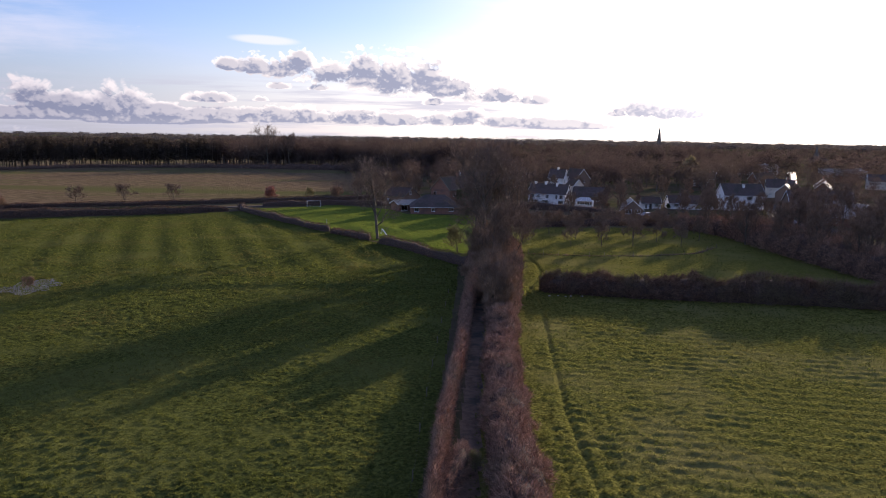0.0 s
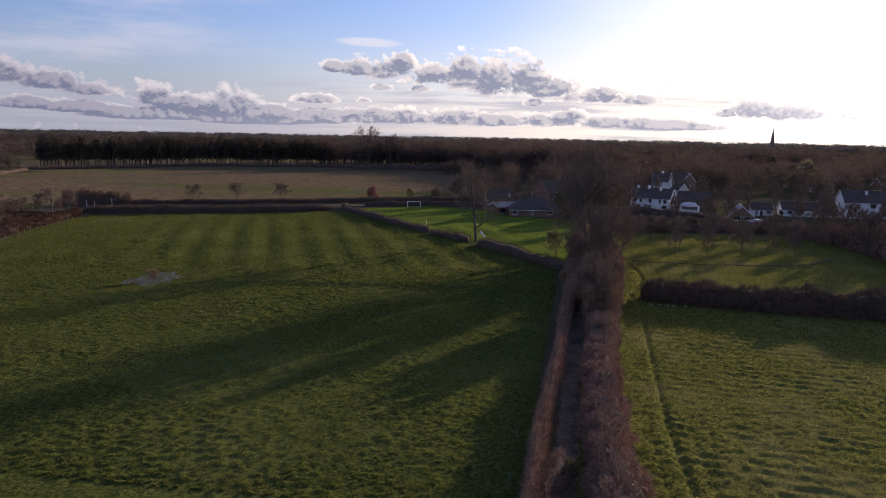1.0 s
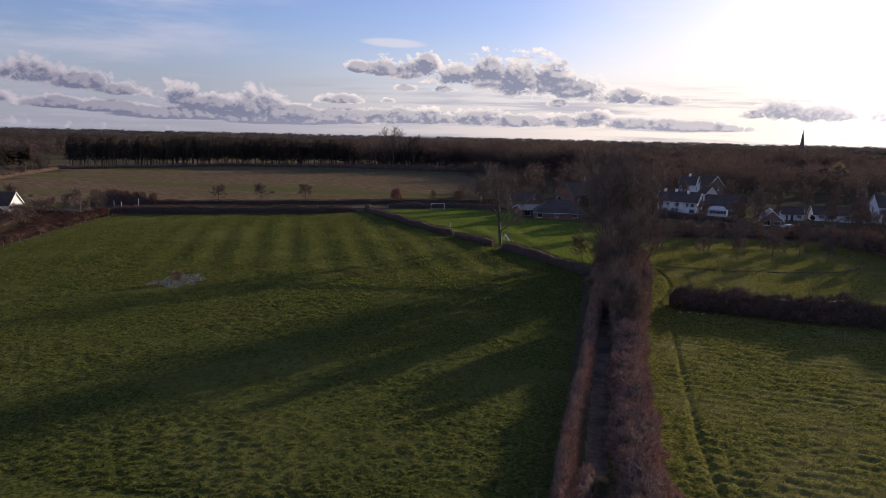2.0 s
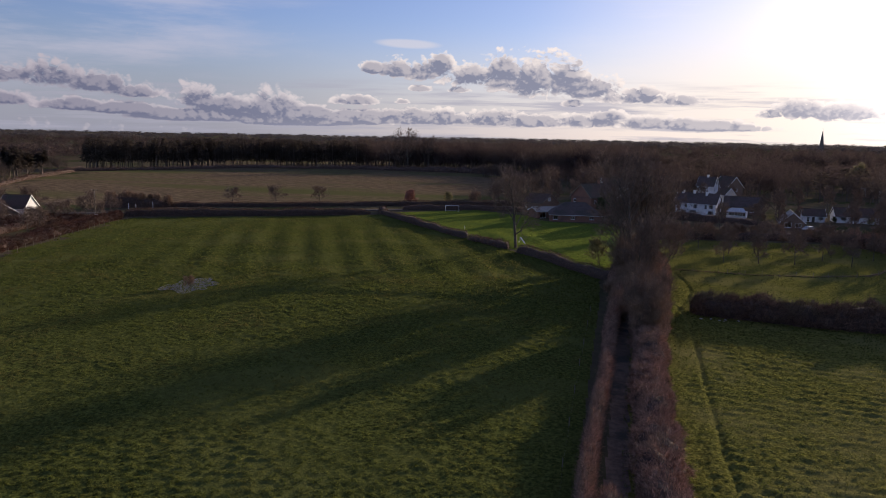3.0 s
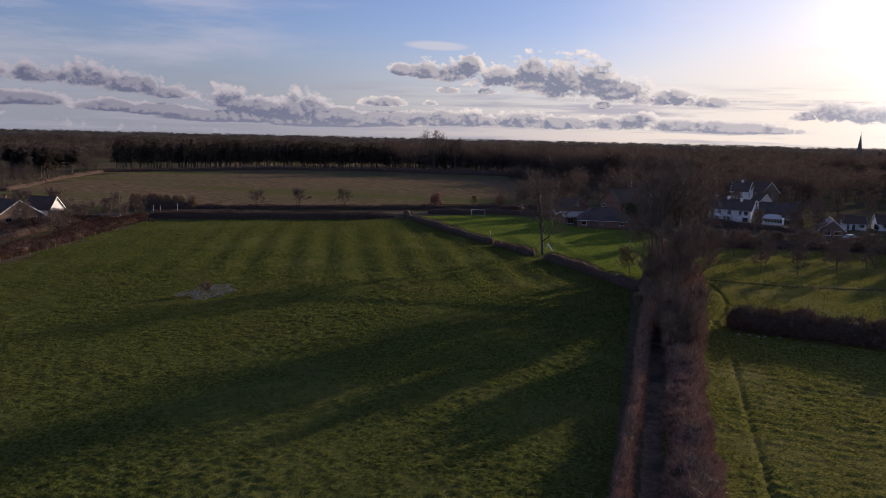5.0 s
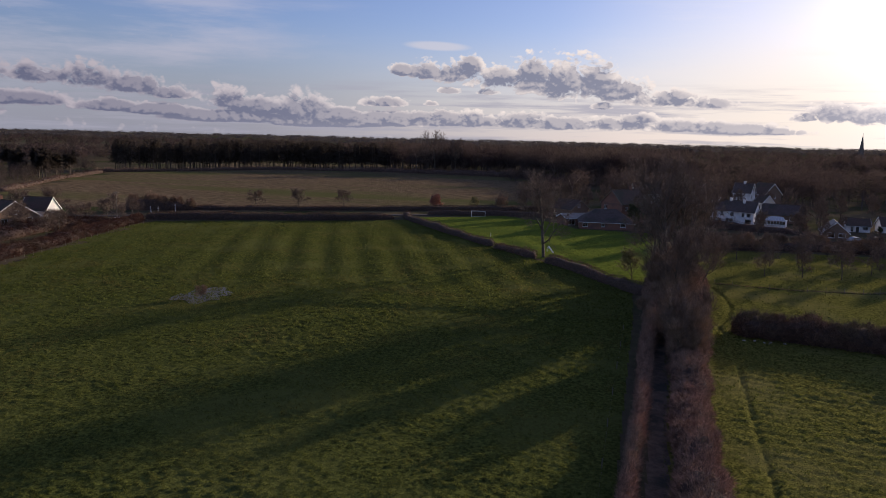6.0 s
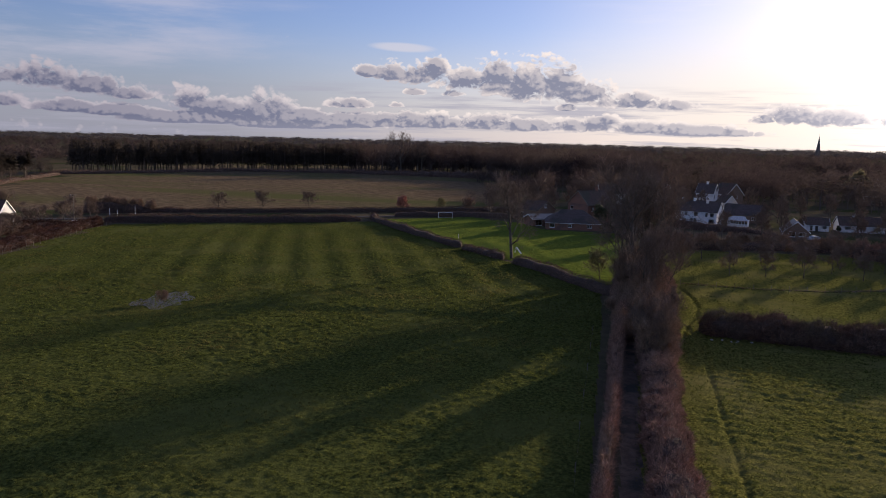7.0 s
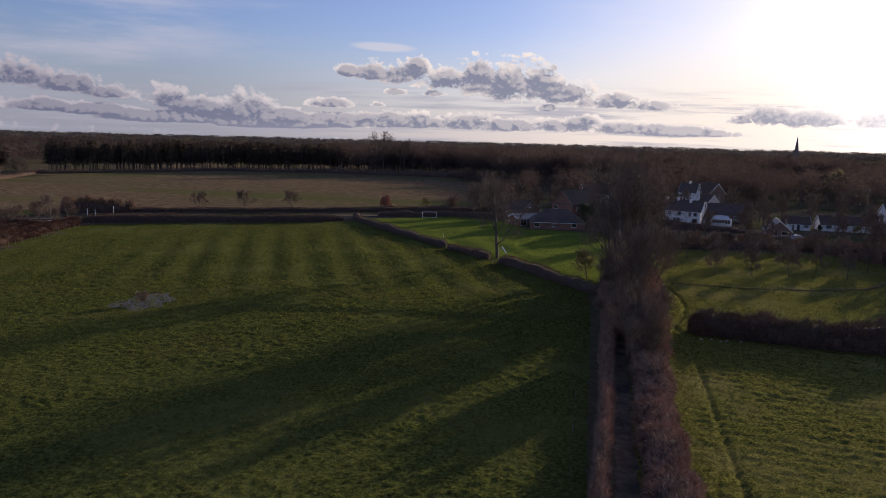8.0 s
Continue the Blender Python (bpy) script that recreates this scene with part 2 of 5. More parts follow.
PINE = material("pine_needles", (0.050, 0.043, 0.036), (0.110, 0.088, 0.070), 0.12, 0.95, island=0.15, spec=0.0, through_light=0.3)
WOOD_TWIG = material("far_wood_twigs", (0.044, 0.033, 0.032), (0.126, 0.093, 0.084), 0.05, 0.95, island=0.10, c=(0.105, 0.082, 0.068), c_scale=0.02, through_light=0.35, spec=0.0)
# Aerial haze put into the base colour: greyer and bluer than the nearer woods.
FAR_TWIG = material("far_twigs_haze_tint", (0.062, 0.058, 0.066), (0.118, 0.108, 0.112), 0.02, 0.95, island=0.1, c=(0.16, 0.14, 0.11), c_scale=0.008, spec=0.0, through_light=0.4)
WOOD_BARK = material("far_wood_bark", (0.085, 0.066, 0.055), (0.15, 0.12, 0.098), 0.1, 0.9)
BLADE = material("grass_blades", (0.053, 0.070, 0.014), (0.147, 0.160, 0.036), 1.2, 0.75, island=0.4, c=(0.130, 0.122, 0.036), c_scale=0.09, through_light=0.45, spec=0.1)
WHITE_RENDER = material("white_render", (0.74, 0.74, 0.72), (0.82, 0.81, 0.79), 0.8, 0.85, 0.2, 20.0, (0.66, 0.65, 0.61), 0.35)
CREAM = material("cream_render", (0.60, 0.56, 0.47), (0.68, 0.64, 0.55), 0.8, 0.85, 0.2, 20.0)
BRICK = material("red_brick", (0.20, 0.095, 0.065), (0.31, 0.165, 0.115), 5.0, 0.9, 0.5, 10.0, (0.17, 0.10, 0.08), 0.4)
BROWN_BRICK = material("brown_brick", (0.17, 0.115, 0.085), (0.26, 0.185, 0.135), 5.0, 0.9, 0.5, 10.0)
SLATE = material("slate_roof", (0.092, 0.068, 0.062), (0.150, 0.116, 0.106), 2.2, 0.8, 0.7, 4.0, (0.085, 0.076, 0.066), 0.25, spec=0.04)
CLAY = material("brown_clay_tiles", (0.085, 0.056, 0.046), (0.155, 0.105, 0.085), 2.5, 0.9, 0.7, 4.0, (0.09, 0.08, 0.06), 0.3, spec=0.1)
PALE_ROOF = material("pale_roof_tiles", (0.24, 0.205, 0.18), (0.34, 0.295, 0.26), 2.0, 0.7, 0.6, 4.0, (0.26, 0.24, 0.20), 0.3, spec=0.5)
WHITE = material("white_paint", (0.76, 0.76, 0.75), (0.84, 0.84, 0.82), 3.0, 0.5)
DARK_FRAME = material("dark_window_frame", (0.05, 0.045, 0.04), (0.08, 0.07, 0.06), 4.0, 0.5)
STONE = material("church_stone", (0.14, 0.12, 0.10), (0.22, 0.19, 0.155), 1.0, 0.9, 0.6, 5.0)
STONE_PALE = material("pale_rubble", (0.28, 0.26, 0.23), (0.42, 0.40, 0.36), 4.0, 0.9, 0.5, 10.0)
POST_WOOD = material("weathered_wood", (0.17, 0.14, 0.11), (0.30, 0.255, 0.20), 4.0, 0.9, 0.5, 20.0)
NEW_WOOD = material("orange_fence_wood", (0.40, 0.24, 0.12), (0.52, 0.33, 0.18), 3.0, 0.8, 0.4, 12.0)
STEEL = material("galvanised_steel", (0.42, 0.42, 0.42), (0.55, 0.55, 0.55), 4.0, 0.4, metal=0.9)
TYRE = material("tyre_rubber", (0.02, 0.02, 0.02), (0.035, 0.035, 0.035), 9.0, 0.85)
CAR_GREY = material("silver_car_paint", (0.42, 0.43, 0.45), (0.46, 0.47, 0.49), 2.0, 0.25, spec=0.6)
CAR_DARK = material("dark_car_paint", (0.03, 0.035, 0.05), (0.04, 0.045, 0.06), 2.0, 0.22, spec=0.6)
CAR_WHITE = material("white_car_paint", (0.74, 0.74, 0.74), (0.78, 0.78, 0.78), 2.0, 0.25, spec=0.6)
MILKY = material("milky_roof_glazing", (0.36, 0.38, 0.42), (0.44, 0.46, 0.50), 2.0, 0.35)
PANE = glass("window_glass")
WIRE = material("rusty_wire", (0.12, 0.10, 0.085), (0.18, 0.15, 0.13), 5.0, 0.7)
WATER = material("puddle_water", (0.060, 0.050, 0.046), (0.110, 0.092, 0.082), 0.6, 0.38, 0.5, 3.0, (0.09, 0.085, 0.05), 0.5, spec=0.3)

# ---- shapes ----


def lattice(x, y, seed):
    """Smooth value noise between 0 and 1."""
    ix, iy = np.floor(x).astype(np.int64), np.floor(y).astype(np.int64)
    fx, fy = x - ix, y - iy
    fx, fy = fx * fx * (3 - 2 * fx), fy * fy * (3 - 2 * fy)

    def h(a, b):
        k = (a * 374761393 + b * 668265263 + seed * 974711) & 0xFFFFFFFF
        k = ((k ^ (k >> 13)) * 1274126177) & 0xFFFFFFFF
        return ((k ^ (k >> 16)) & 0xFFFFFF) / 16777215.0

    return (h(ix, iy) * (1 - fx) + h(ix + 1, iy) * fx) * (1 - fy) + (h(ix, iy + 1) * (1 - fx) + h(ix + 1, iy + 1) * fx) * fy


def inside(x, y, poly):
    """Which points lie inside a polygon of the plan."""
    hit = np.zeros(x.shape, bool)
    for (x0, y0), (x1, y1) in zip(poly, poly[1:] + poly[:1]):
        if y0 != y1:
            hit ^= ((y0 > y) != (y1 > y)) & (x < (x1 - x0) * (y - y0) / (y1 - y0) + x0)
    return hit


def step(v, lo, hi):
    k = np.clip((v - lo) / (hi - lo), 0, 1)
    return k * k * (3 - 2 * k)


def land(x, y):
    """Height of the ground: slight swells, a low bank, ridge and furrow in the far half of the pasture, hills far off."""
    x, y = np.asarray(x, float), np.asarray(y, float)
    z = 0.5 * (lattice(x / 34, y / 34, 3) - 0.5) * step(np.hypot(x, y), 400, 200)
    pasture = step(x, 1, -8) * step(y, 215, 200) * step(x, -132, -122)
    bank = y - (121 + 0.12 * x) - 4 * (lattice(x / 14, y * 0, 8) - 0.5)
    z = z + pasture * step(x, -62, -44) * (0.5 + 0.9 * lattice(x / 11, y / 11, 14)) * (0.5 * step(bank, -4.2, 0.2) - 0.5 * step(bank, 3, 26))
    s = x * 0.934 + y * 0.357 + 2.0 * (lattice(x / 30, y / 30, 5) - 0.5)
    z = z + pasture * step(bank, 4, 22) * (0.10 + 0.10 * lattice(x / 7, y / 5, 12)) * np.sin(s * 2 * math.pi / 8.2)
    # the gardens lie a little higher
    z = z + 0.6 * step(y, 212, 256) * step(x, 22, 34) * step(x, 66, 60)
    r = np.hypot(x, y)
    return z + 4 * step(r, 1600, 4400) * (0.7 + 0.6 * lattice(x / 900, y / 900, 9))


def ground_at(x, y):
    return float(land(np.array([x]), np.array([y]))[0])


def mesh_np(name, verts, faces, mats=(), which=None, smooth=False):
    """A mesh from an array of places and an array of faces that all have the same number of corners."""
    me = bpy.data.meshes.new(name)
    verts, faces = np.asarray(verts, np.float32), np.asarray(faces, np.int32)
    n, k = faces.shape
    me.vertices.add(len(verts))
    me.vertices.foreach_set("co", verts.ravel())
    me.loops.add(n * k)
    me.loops.foreach_set("vertex_index", faces.ravel())
    me.polygons.add(n)
    me.polygons.foreach_set("loop_start", np.arange(0, n * k, k, dtype=np.int32))
    for m in mats:
        me.materials.append(m)
    if which is not None:
        me.polygons.foreach_set("material_index", np.asarray(which, np.int32))
    me.update(calc_edges=True)
    if smooth:
        me.polygons.foreach_set("use_smooth", np.ones(n, bool))
    return me


def part(name, data, mat, parent, label=""):
    """One mesh object under a thing or under a part, from a bmesh or a mesh."""
    if isinstance(data, bmesh.types.BMesh):
        me = bpy.data.meshes.new(name)
        bmesh.ops.recalc_face_normals(data, faces=data.faces)
        data.to_mesh(me)
        data.free()
        data = me
    if mat and not data.materials:
        data.materials.append(mat)
    ob = new(name, data)
    ob.parent = parent
    return tagged(ob, label)


def thing(name, m, label, category, group="", kind=""):
    ob = new(name)
    ob.empty_display_size = 0.2
    ob.matrix_world = m
    return tagged(ob, label, category, group, kind)


def box(bm, x0, y0, z0, x1, y1, z1):
    v = [bm.verts.new(p) for p in ((x0, y0, z0), (x1, y0, z0), (x1, y1, z0), (x0, y1, z0), (x0, y0, z1), (x1, y0, z1), (x1, y1, z1), (x0, y1, z1))]
    for f in ((0, 3, 2, 1), (4, 5, 6, 7), (0, 1, 5, 4), (1, 2, 6, 5), (2, 3, 7, 6), (3, 0, 4, 7)):
        bm.faces.new([v[i] for i in f])
    return v


def boxes(*many):
    bm = bmesh.new()
    for b in many:
        box(bm, *b)
    return bm


def prism(bm, ring, dx, dy, dz):
    """A solid from a flat ring of places, moved along a way."""
    a = [bm.verts.new(p) for p in ring]
    b = [bm.verts.new((p[0] + dx, p[1] + dy, p[2] + dz)) for p in ring]
    bm.faces.new(a)
    bm.faces.new(b[::-1])
    for i in range(len(a)):
        j = (i + 1) % len(a)
        bm.faces.new((a[j], a[i], b[i], b[j]))


def rod(bm, p, q, r0, r1=None, sides=8):
    p, q = Vector(p), Vector(q)
    r1 = r0 if r1 is None else r1
    turn = (q - p).to_track_quat("Z", "Y").to_matrix()
    rings = []
    for c, r in ((p, r0), (q, r1)):
        rings.append([bm.verts.new(c + turn @ Vector((r * math.cos(2 * math.pi * i / sides), r * math.sin(2 * math.pi * i / sides), 0))) for i in range(sides)])
    for i in range(sides):
        j = (i + 1) % sides
        bm.faces.new((rings[0][i], rings[0][j], rings[1][j], rings[1][i]))
    bm.faces.new(rings[0][::-1])
    bm.faces.new(rings[1])


# ---- plants ----


def tubes(segs, sides):
    """Tapered tubes along segments given as start, end and two radii."""
    p0, p1 = np.array([s[0] for s in segs]), np.array([s[1] for s in segs])
    r0, r1 = np.array([s[2] for s in segs]), np.array([s[3] for s in segs])
    d = p1 - p0
    d /= np.linalg.norm(d, axis=1, keepdims=True) + 1e-9
    ref = np.where(np.abs(d[:, 2:3]) > 0.9, np.array([[1.0, 0, 0]]), np.array([[0, 0, 1.0]]))
    u = np.cross(d, ref)
    u /= np.linalg.norm(u, axis=1, keepdims=True)
    v = np.cross(d, u)
    a = np.arange(sides) * 2 * math.pi / sides
    off = u[:, None] * np.cos(a)[None, :, None] + v[:, None] * np.sin(a)[None, :, None]
    verts = np.concatenate([p0[:, None] + off * r0[:, None, None], p1[:, None] + off * r1[:, None, None]], 1).reshape(-1, 3)
    i = np.arange(sides)
    j = (i + 1) % sides
    quad = np.stack([i, j, j + sides, i + sides], 1)
    faces = (quad[None] + (np.arange(len(segs)) * 2 * sides)[:, None, None]).reshape(-1, 4)
    return verts, faces


def slivers(rng, base, way, length, width):
    """Thin three-cornered twigs from base points along given ways."""
    n = len(base)
    way = way / (np.linalg.norm(way, axis=1, keepdims=True) + 1e-9)
    side = np.cross(way, rng.normal(size=(n, 3)))
    side /= np.linalg.norm(side, axis=1, keepdims=True) + 1e-9
    length, width = np.broadcast_to(length, n)[:, None], np.broadcast_to(width, n)[:, None]
    v = np.stack([base - side * width / 2, base + side * width / 2, base + way * length], 1).reshape(-1, 3)
    return v, np.arange(3 * n).reshape(-1, 3)


def grow(rng, height, spread, bare=0.25, limbs=8, kids=(5, 5), twigs=24, twig_len=1.2, twig_wide=0.045, stems=1, up=0.25):
    """A leafless tree: the tubes of trunk and limbs, and its twigs."""
    levels = [[], [], [], []]
    tips = []

    def branch(p, d, length, r, level):
        n = 4 if level == 0 else 3
        pts, q, way = [p], np.array(p, float), np.array(d, float)
        for k in range(n):
            way = way + rng.normal(size=3) * (0.05 if level == 0 else 0.24) + np.array([0, 0, up if level else 0.05])
            way /= np.linalg.norm(way)
            q = q + way * length / n
            pts.append(q)
        taper = 0.45 if level == 0 else 0.3
        for k in range(n):
            a, b = r * (1 - (1 - taper) * k / n), r * (1 - (1 - taper) * (k + 1) / n)
            levels[level].append((pts[k], pts[k + 1], a, b))
        if level == 3 or level > len(kids):
            tips.append((np.array(pts), way))
            return
        count = limbs if level == 0 else kids[level - 1]
        low = bare / 0.75 if level == 0 else 0.25
        for c in range(count):
            f = low + (1.0 - low) * (c + rng.random()) / count
            k = min(int(f * n), n - 1)
            at = pts[k] + (pts[k + 1] - pts[k]) * (f * n - k)
            ang = 2.4 * c + rng.random() * 1.2
            axis = pts[k + 1] - pts[k]
            axis /= np.linalg.norm(axis)
            u = np.cross(axis, [0.3, 0.9, 0.1])
            u /= np.linalg.norm(u)
            v = np.cross(axis, u)
            lean = 0.75 + 0.35 * rng.random() if level == 0 else 0.6 + 0.4 * rng.random()
            if level == 0:
                lean *= 1.15 - 0.55 * f
            w = axis * math.cos(lean) + (u * math.cos(ang) + v * math.sin(ang)) * math.sin(lean)
            size = spread * (1.15 - 0.45 * f) if level == 0 else length * (0.62 - 0.2 * f)
            branch(at, w, size * (0.8 + 0.4 * rng.random()), r * (0.5 - 0.2 * f), level + 1)
        if level:
            tips.append((np.array(pts[-2:]), way))

    for s in range(stems):
        a = rng.random() * 6.28
        off = (stems > 1) * 0.35
        tilt = np.array([math.cos(a) * off, math.sin(a) * off, 1.0])
        branch(np.array([math.cos(a), math.sin(a), 0]) * off * 0.8, tilt / np.linalg.norm(tilt), height * 0.75, height * (0.022 if stems == 1 else 0.011), 0)
    vs, fs, shift = [], [], 0
    for level, sides in zip(levels, (7, 4, 3, 3)):
        if level:
            v, f = tubes(level, sides)
            vs.append(v)
            fs.append(f + shift)
            shift += len(v)
    wood = np.concatenate(vs), np.concatenate(fs)
    base, way = [], []
    for pts, w in tips:
        n = twigs
        k = rng.random(n) ** 0.7 * (len(pts) - 1)
        i = np.minimum(k.astype(int), len(pts) - 2)
        base.append(pts[i] + (pts[i + 1] - pts[i]) * (k - i)[:, None])
        way.append(w[None] * 0.8 + rng.normal(size=(n, 3)) * 0.6 + np.array([[0, 0, up]]))
    base, way = np.concatenate(base), np.concatenate(way)
    size = twig_len * (0.5 + rng.random(len(base)))
    v, f = slivers(rng, base, way, size, twig_wide)
    return wood, (v, f)


def tree_meshes(seed, twig=None, bark=None, **how):
    rng = np.random.default_rng(seed)
    (wv, wf), (tv, tf) = grow(rng, **how)
    return mesh_np("trunk", wv, wf, [bark or BARK], smooth=True), mesh_np("crown", tv, tf, [twig or TWIG])


def plant(name, meshes, x, y, turn=0.0, size=1.0, label="", category="tree", group="", tall=1.0):
    t = thing(name, pose(x, y, ground_at(x, y) - 0.12, 0, 0, turn), label, category, group)
    t.scale = (size, size, size * tall)
    part("trunk", meshes[0], None, t)
    part("crown", meshes[1], None, t)
    return t


def path_points(line, spacing):
    """Places, ways and run along a broken line, at even steps."""
    p = np.array(line, float)
    seg = np.linalg.norm(np.diff(p[:, :2], axis=0), axis=1)
    run = np.concatenate([[0], np.cumsum(seg)])
    s = np.linspace(0, run[-1], max(3, int(run[-1] / spacing)))
    out = np.stack([np.interp(s, run, p[:, k]) for k in range(p.shape[1])], 1)
    d = np.gradient(out[:, :2], axis=0)
    d /= np.linalg.norm(d, axis=1, keepdims=True)
    return out, d, s


def hedge(line, seed, label, per_metre=300, twig=0.6, wide=0.035, mat=None, core_mat=None, square=False, name="hedge", shaggy=1.0):
    """A hedge along a line of (x, y, width, height): a dense uneven inside and a coat of twigs."""
    rng = np.random.default_rng(seed)
    pts, d, s = path_points(line, 0.6)
    n = len(pts)
    side = np.stack([d[:, 1], -d[:, 0]], 1)
    prof = np.array([(-0.95, 0.0), (-1.0, 0.45), (-0.85, 0.86), (-0.35, 1.0), (0.35, 1.0), (0.85, 0.86), (1.0, 0.45), (0.95, 0.0)])
    if not square:
        prof = np.array([(-0.9, 0.0), (-1.0, 0.4), (-0.78, 0.78), (-0.3, 0.98), (0.3, 1.0), (0.78, 0.8), (1.0, 0.4), (0.9, 0.0)])
    k = len(prof)
    ground = land(pts[:, 0], pts[:, 1])
    swell = 0.62 + 0.76 * lattice(s[:, None] / 1.6 + np.zeros(k), np.arange(k)[None] * 1.7 + np.zeros((n, 1)), seed)
    swell = np.where(prof[None, :, 1] > 0, swell, 1.0)
    if square:
        swell = 1 + (swell - 1) * 0.5
    ends = np.clip(np.minimum(s, s[-1] - s) / 1.5, 0.004, 1.0) ** 0.5
    wid = pts[:, 2] / 2 * ends
    hgt = pts[:, 3] * (0.82 + 0.36 * lattice(s / 5.0, s * 0, seed + 3)) * (0.35 + 0.65 * ends)
    lat = prof[None, :, 0] * wid[:, None] * swell
    top = prof[None, :, 1] * hgt[:, None] * (0.5 + 0.5 * swell)
    V = np.stack([pts[:, 0:1] + side[:, 0:1] * lat, pts[:, 1:2] + side[:, 1:2] * lat, ground[:, None] - 0.15 + top], 2)
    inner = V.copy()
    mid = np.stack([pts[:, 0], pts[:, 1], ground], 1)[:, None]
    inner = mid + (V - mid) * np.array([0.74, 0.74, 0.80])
    i, j = np.meshgrid(np.arange(n - 1), np.arange(k - 1), indexing="ij")
    a = (i * k + j).ravel()
    faces = np.stack([a, a + 1, a + k + 1, a + k], 1)
    t = thing(name, pose(0, 0, 0), label, "hedge")
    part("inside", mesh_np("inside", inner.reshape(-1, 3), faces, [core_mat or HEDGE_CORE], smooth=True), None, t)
    m = int(per_metre * s[-1])
    u, w = rng.random(m) * (n - 1.001), rng.random(m) * (k - 1.001)
    iu, iw = u.astype(int), w.astype(int)
    fu, fw = (u - iu)[:, None], (w - iw)[:, None]
    at = (V[iu, iw] * (1 - fu) + V[iu + 1, iw] * fu) * (1 - fw) + (V[iu, iw + 1] * (1 - fu) + V[iu + 1, iw + 1] * fu) * fw
    clump = lattice(s[iu] / 0.55, w * 1.9, seed + 7) * 0.6 + lattice(s[iu] / 0.22, w * 4.0, seed + 8) * 0.4
    keep = rng.random(m) < np.clip((clump - 0.28) * 2.6, 0.04, 1)
    u, w, iu, iw, at, clump = u[keep], w[keep], iu[keep], iw[keep], at[keep], clump[keep]
    m = len(u)
    centre = mid[iu, 0] + np.array([0, 0, 0.35]) * hgt[iu][:, None]
    out = at - centre
    out /= np.linalg.norm(out, axis=1, keepdims=True) + 1e-9
    way = out * 0.7 + np.array([0, 0, 0.4]) + rng.normal(size=(m, 3)) * 0.75
    at = at - out * (rng.random((m, 1)) ** 1.5 * 0.26 * wid[iu][:, None] - (clump[:, None] - 0.5) * 0.35)
    size = twig * (0.35 + rng.random(m) ** 2 * 1.3 * shaggy)
    tv, tf = slivers(rng, at, way, size, wide * (0.6 + 0.8 * rng.random(m)))
    part("twig_coat", mesh_np("twig_coat", tv, tf, [mat or HEDGE_TWIG]), None, t)
    return t


def strewn(template, places, scales, turns, seed):
    """Many copies of a small template joined into one array of places and faces."""
    v, f = template
    c, s = np.cos(turns), np.sin(turns)
    x = v[None, :, 0] * c[:, None] - v[None, :, 1] * s[:, None]
    y = v[None, :, 0] * s[:, None] + v[None, :, 1] * c[:, None]
    out = np.stack([x, y, np.broadcast_to(v[None, :, 2], x.shape)], 2) * scales[:, None, :] + places[:, None]
    faces = f[None] + (np.arange(len(places)) * len(v))[:, None, None]
    return out.reshape(-1, 3), faces.reshape(-1, f.shape[1])


def scatter(rng, poly, count, keep=None):
    p = np.array(poly)
    lo, hi = p.min(0), p.max(0)
    x, y = rng.uniform(lo[0], hi[0], count * 4), rng.uniform(lo[1], hi[1], count * 4)
    ok = inside(x, y, poly)
    if keep is not None:
        ok &= keep(x, y)
    return x[ok][:count], y[ok][:count]

# ---- ground ----
LANE_LEFT = [(-1.5, 20), (0.6, 45), (1.9, 58), (3.0, 78), (5.3, 119), (6.0, 142)]
MEADOW = [(-292, 500), (-262, 552), (-165, 576), (-165, 700), (-300, 690), (-335, 580)]
PADDOCK = [(-63, 243), (-27, 188), (-13, 171), (6, 141), (16, 150), (16, 233), (-9, 236), (-16, 250), (-36, 262)]
ARABLE = [(-160, 222), (-64, 268), (-18, 298), (-12, 400), (-60, 525), (-160, 545), (-240, 520), (-330, 440), (-309, 398), (-288, 333), (-252, 258), (-210, 235)]
PASTURE_EDGE = [(-100, -150), (-3, -150), (-1.5, 20), (1.9, 57), (3.0, 78), (5.3, 119), (6, 141), (-14, 170), (-27, 187), (-65, 234), (-76, 227), (-137, 200), (-132, 176), (-124, 146), (-118, 120)]
LANE = [(1.2, 20), (4.2, 58), (5.6, 78), (7.6, 104), (9.6, 140), (12.5, 172), (17, 172), (13, 140), (9.6, 104), (7.4, 78), (6.2, 58), (3.4, 20)]
RIGHT_FIELD = [(2.4, 20), (5.5, 58), (7, 78), (9, 104), (10, 122), (130, 93), (130, -150), (0, -150)]
ORCHARD = [(10, 122), (17, 172), (22, 205), (80, 206), (92, 180), (88, 130), (74, 104)]


def fine_lines(lo, hi, fine_lo, fine_hi, gap, far):
    mid = np.arange(fine_lo, fine_hi + gap / 2, gap)
    up, down, k = [mid[-1]], [mid[0]], gap
    while up[-1] < hi:
        k = min(k * 1.13, far)
        up.append(up[-1] + k)
    k = gap
    while down[-1] > lo:
        k = min(k * 1.13, far)
        down.append(down[-1] - k)
    return np.concatenate([down[:0:-1], mid, up[1:]])


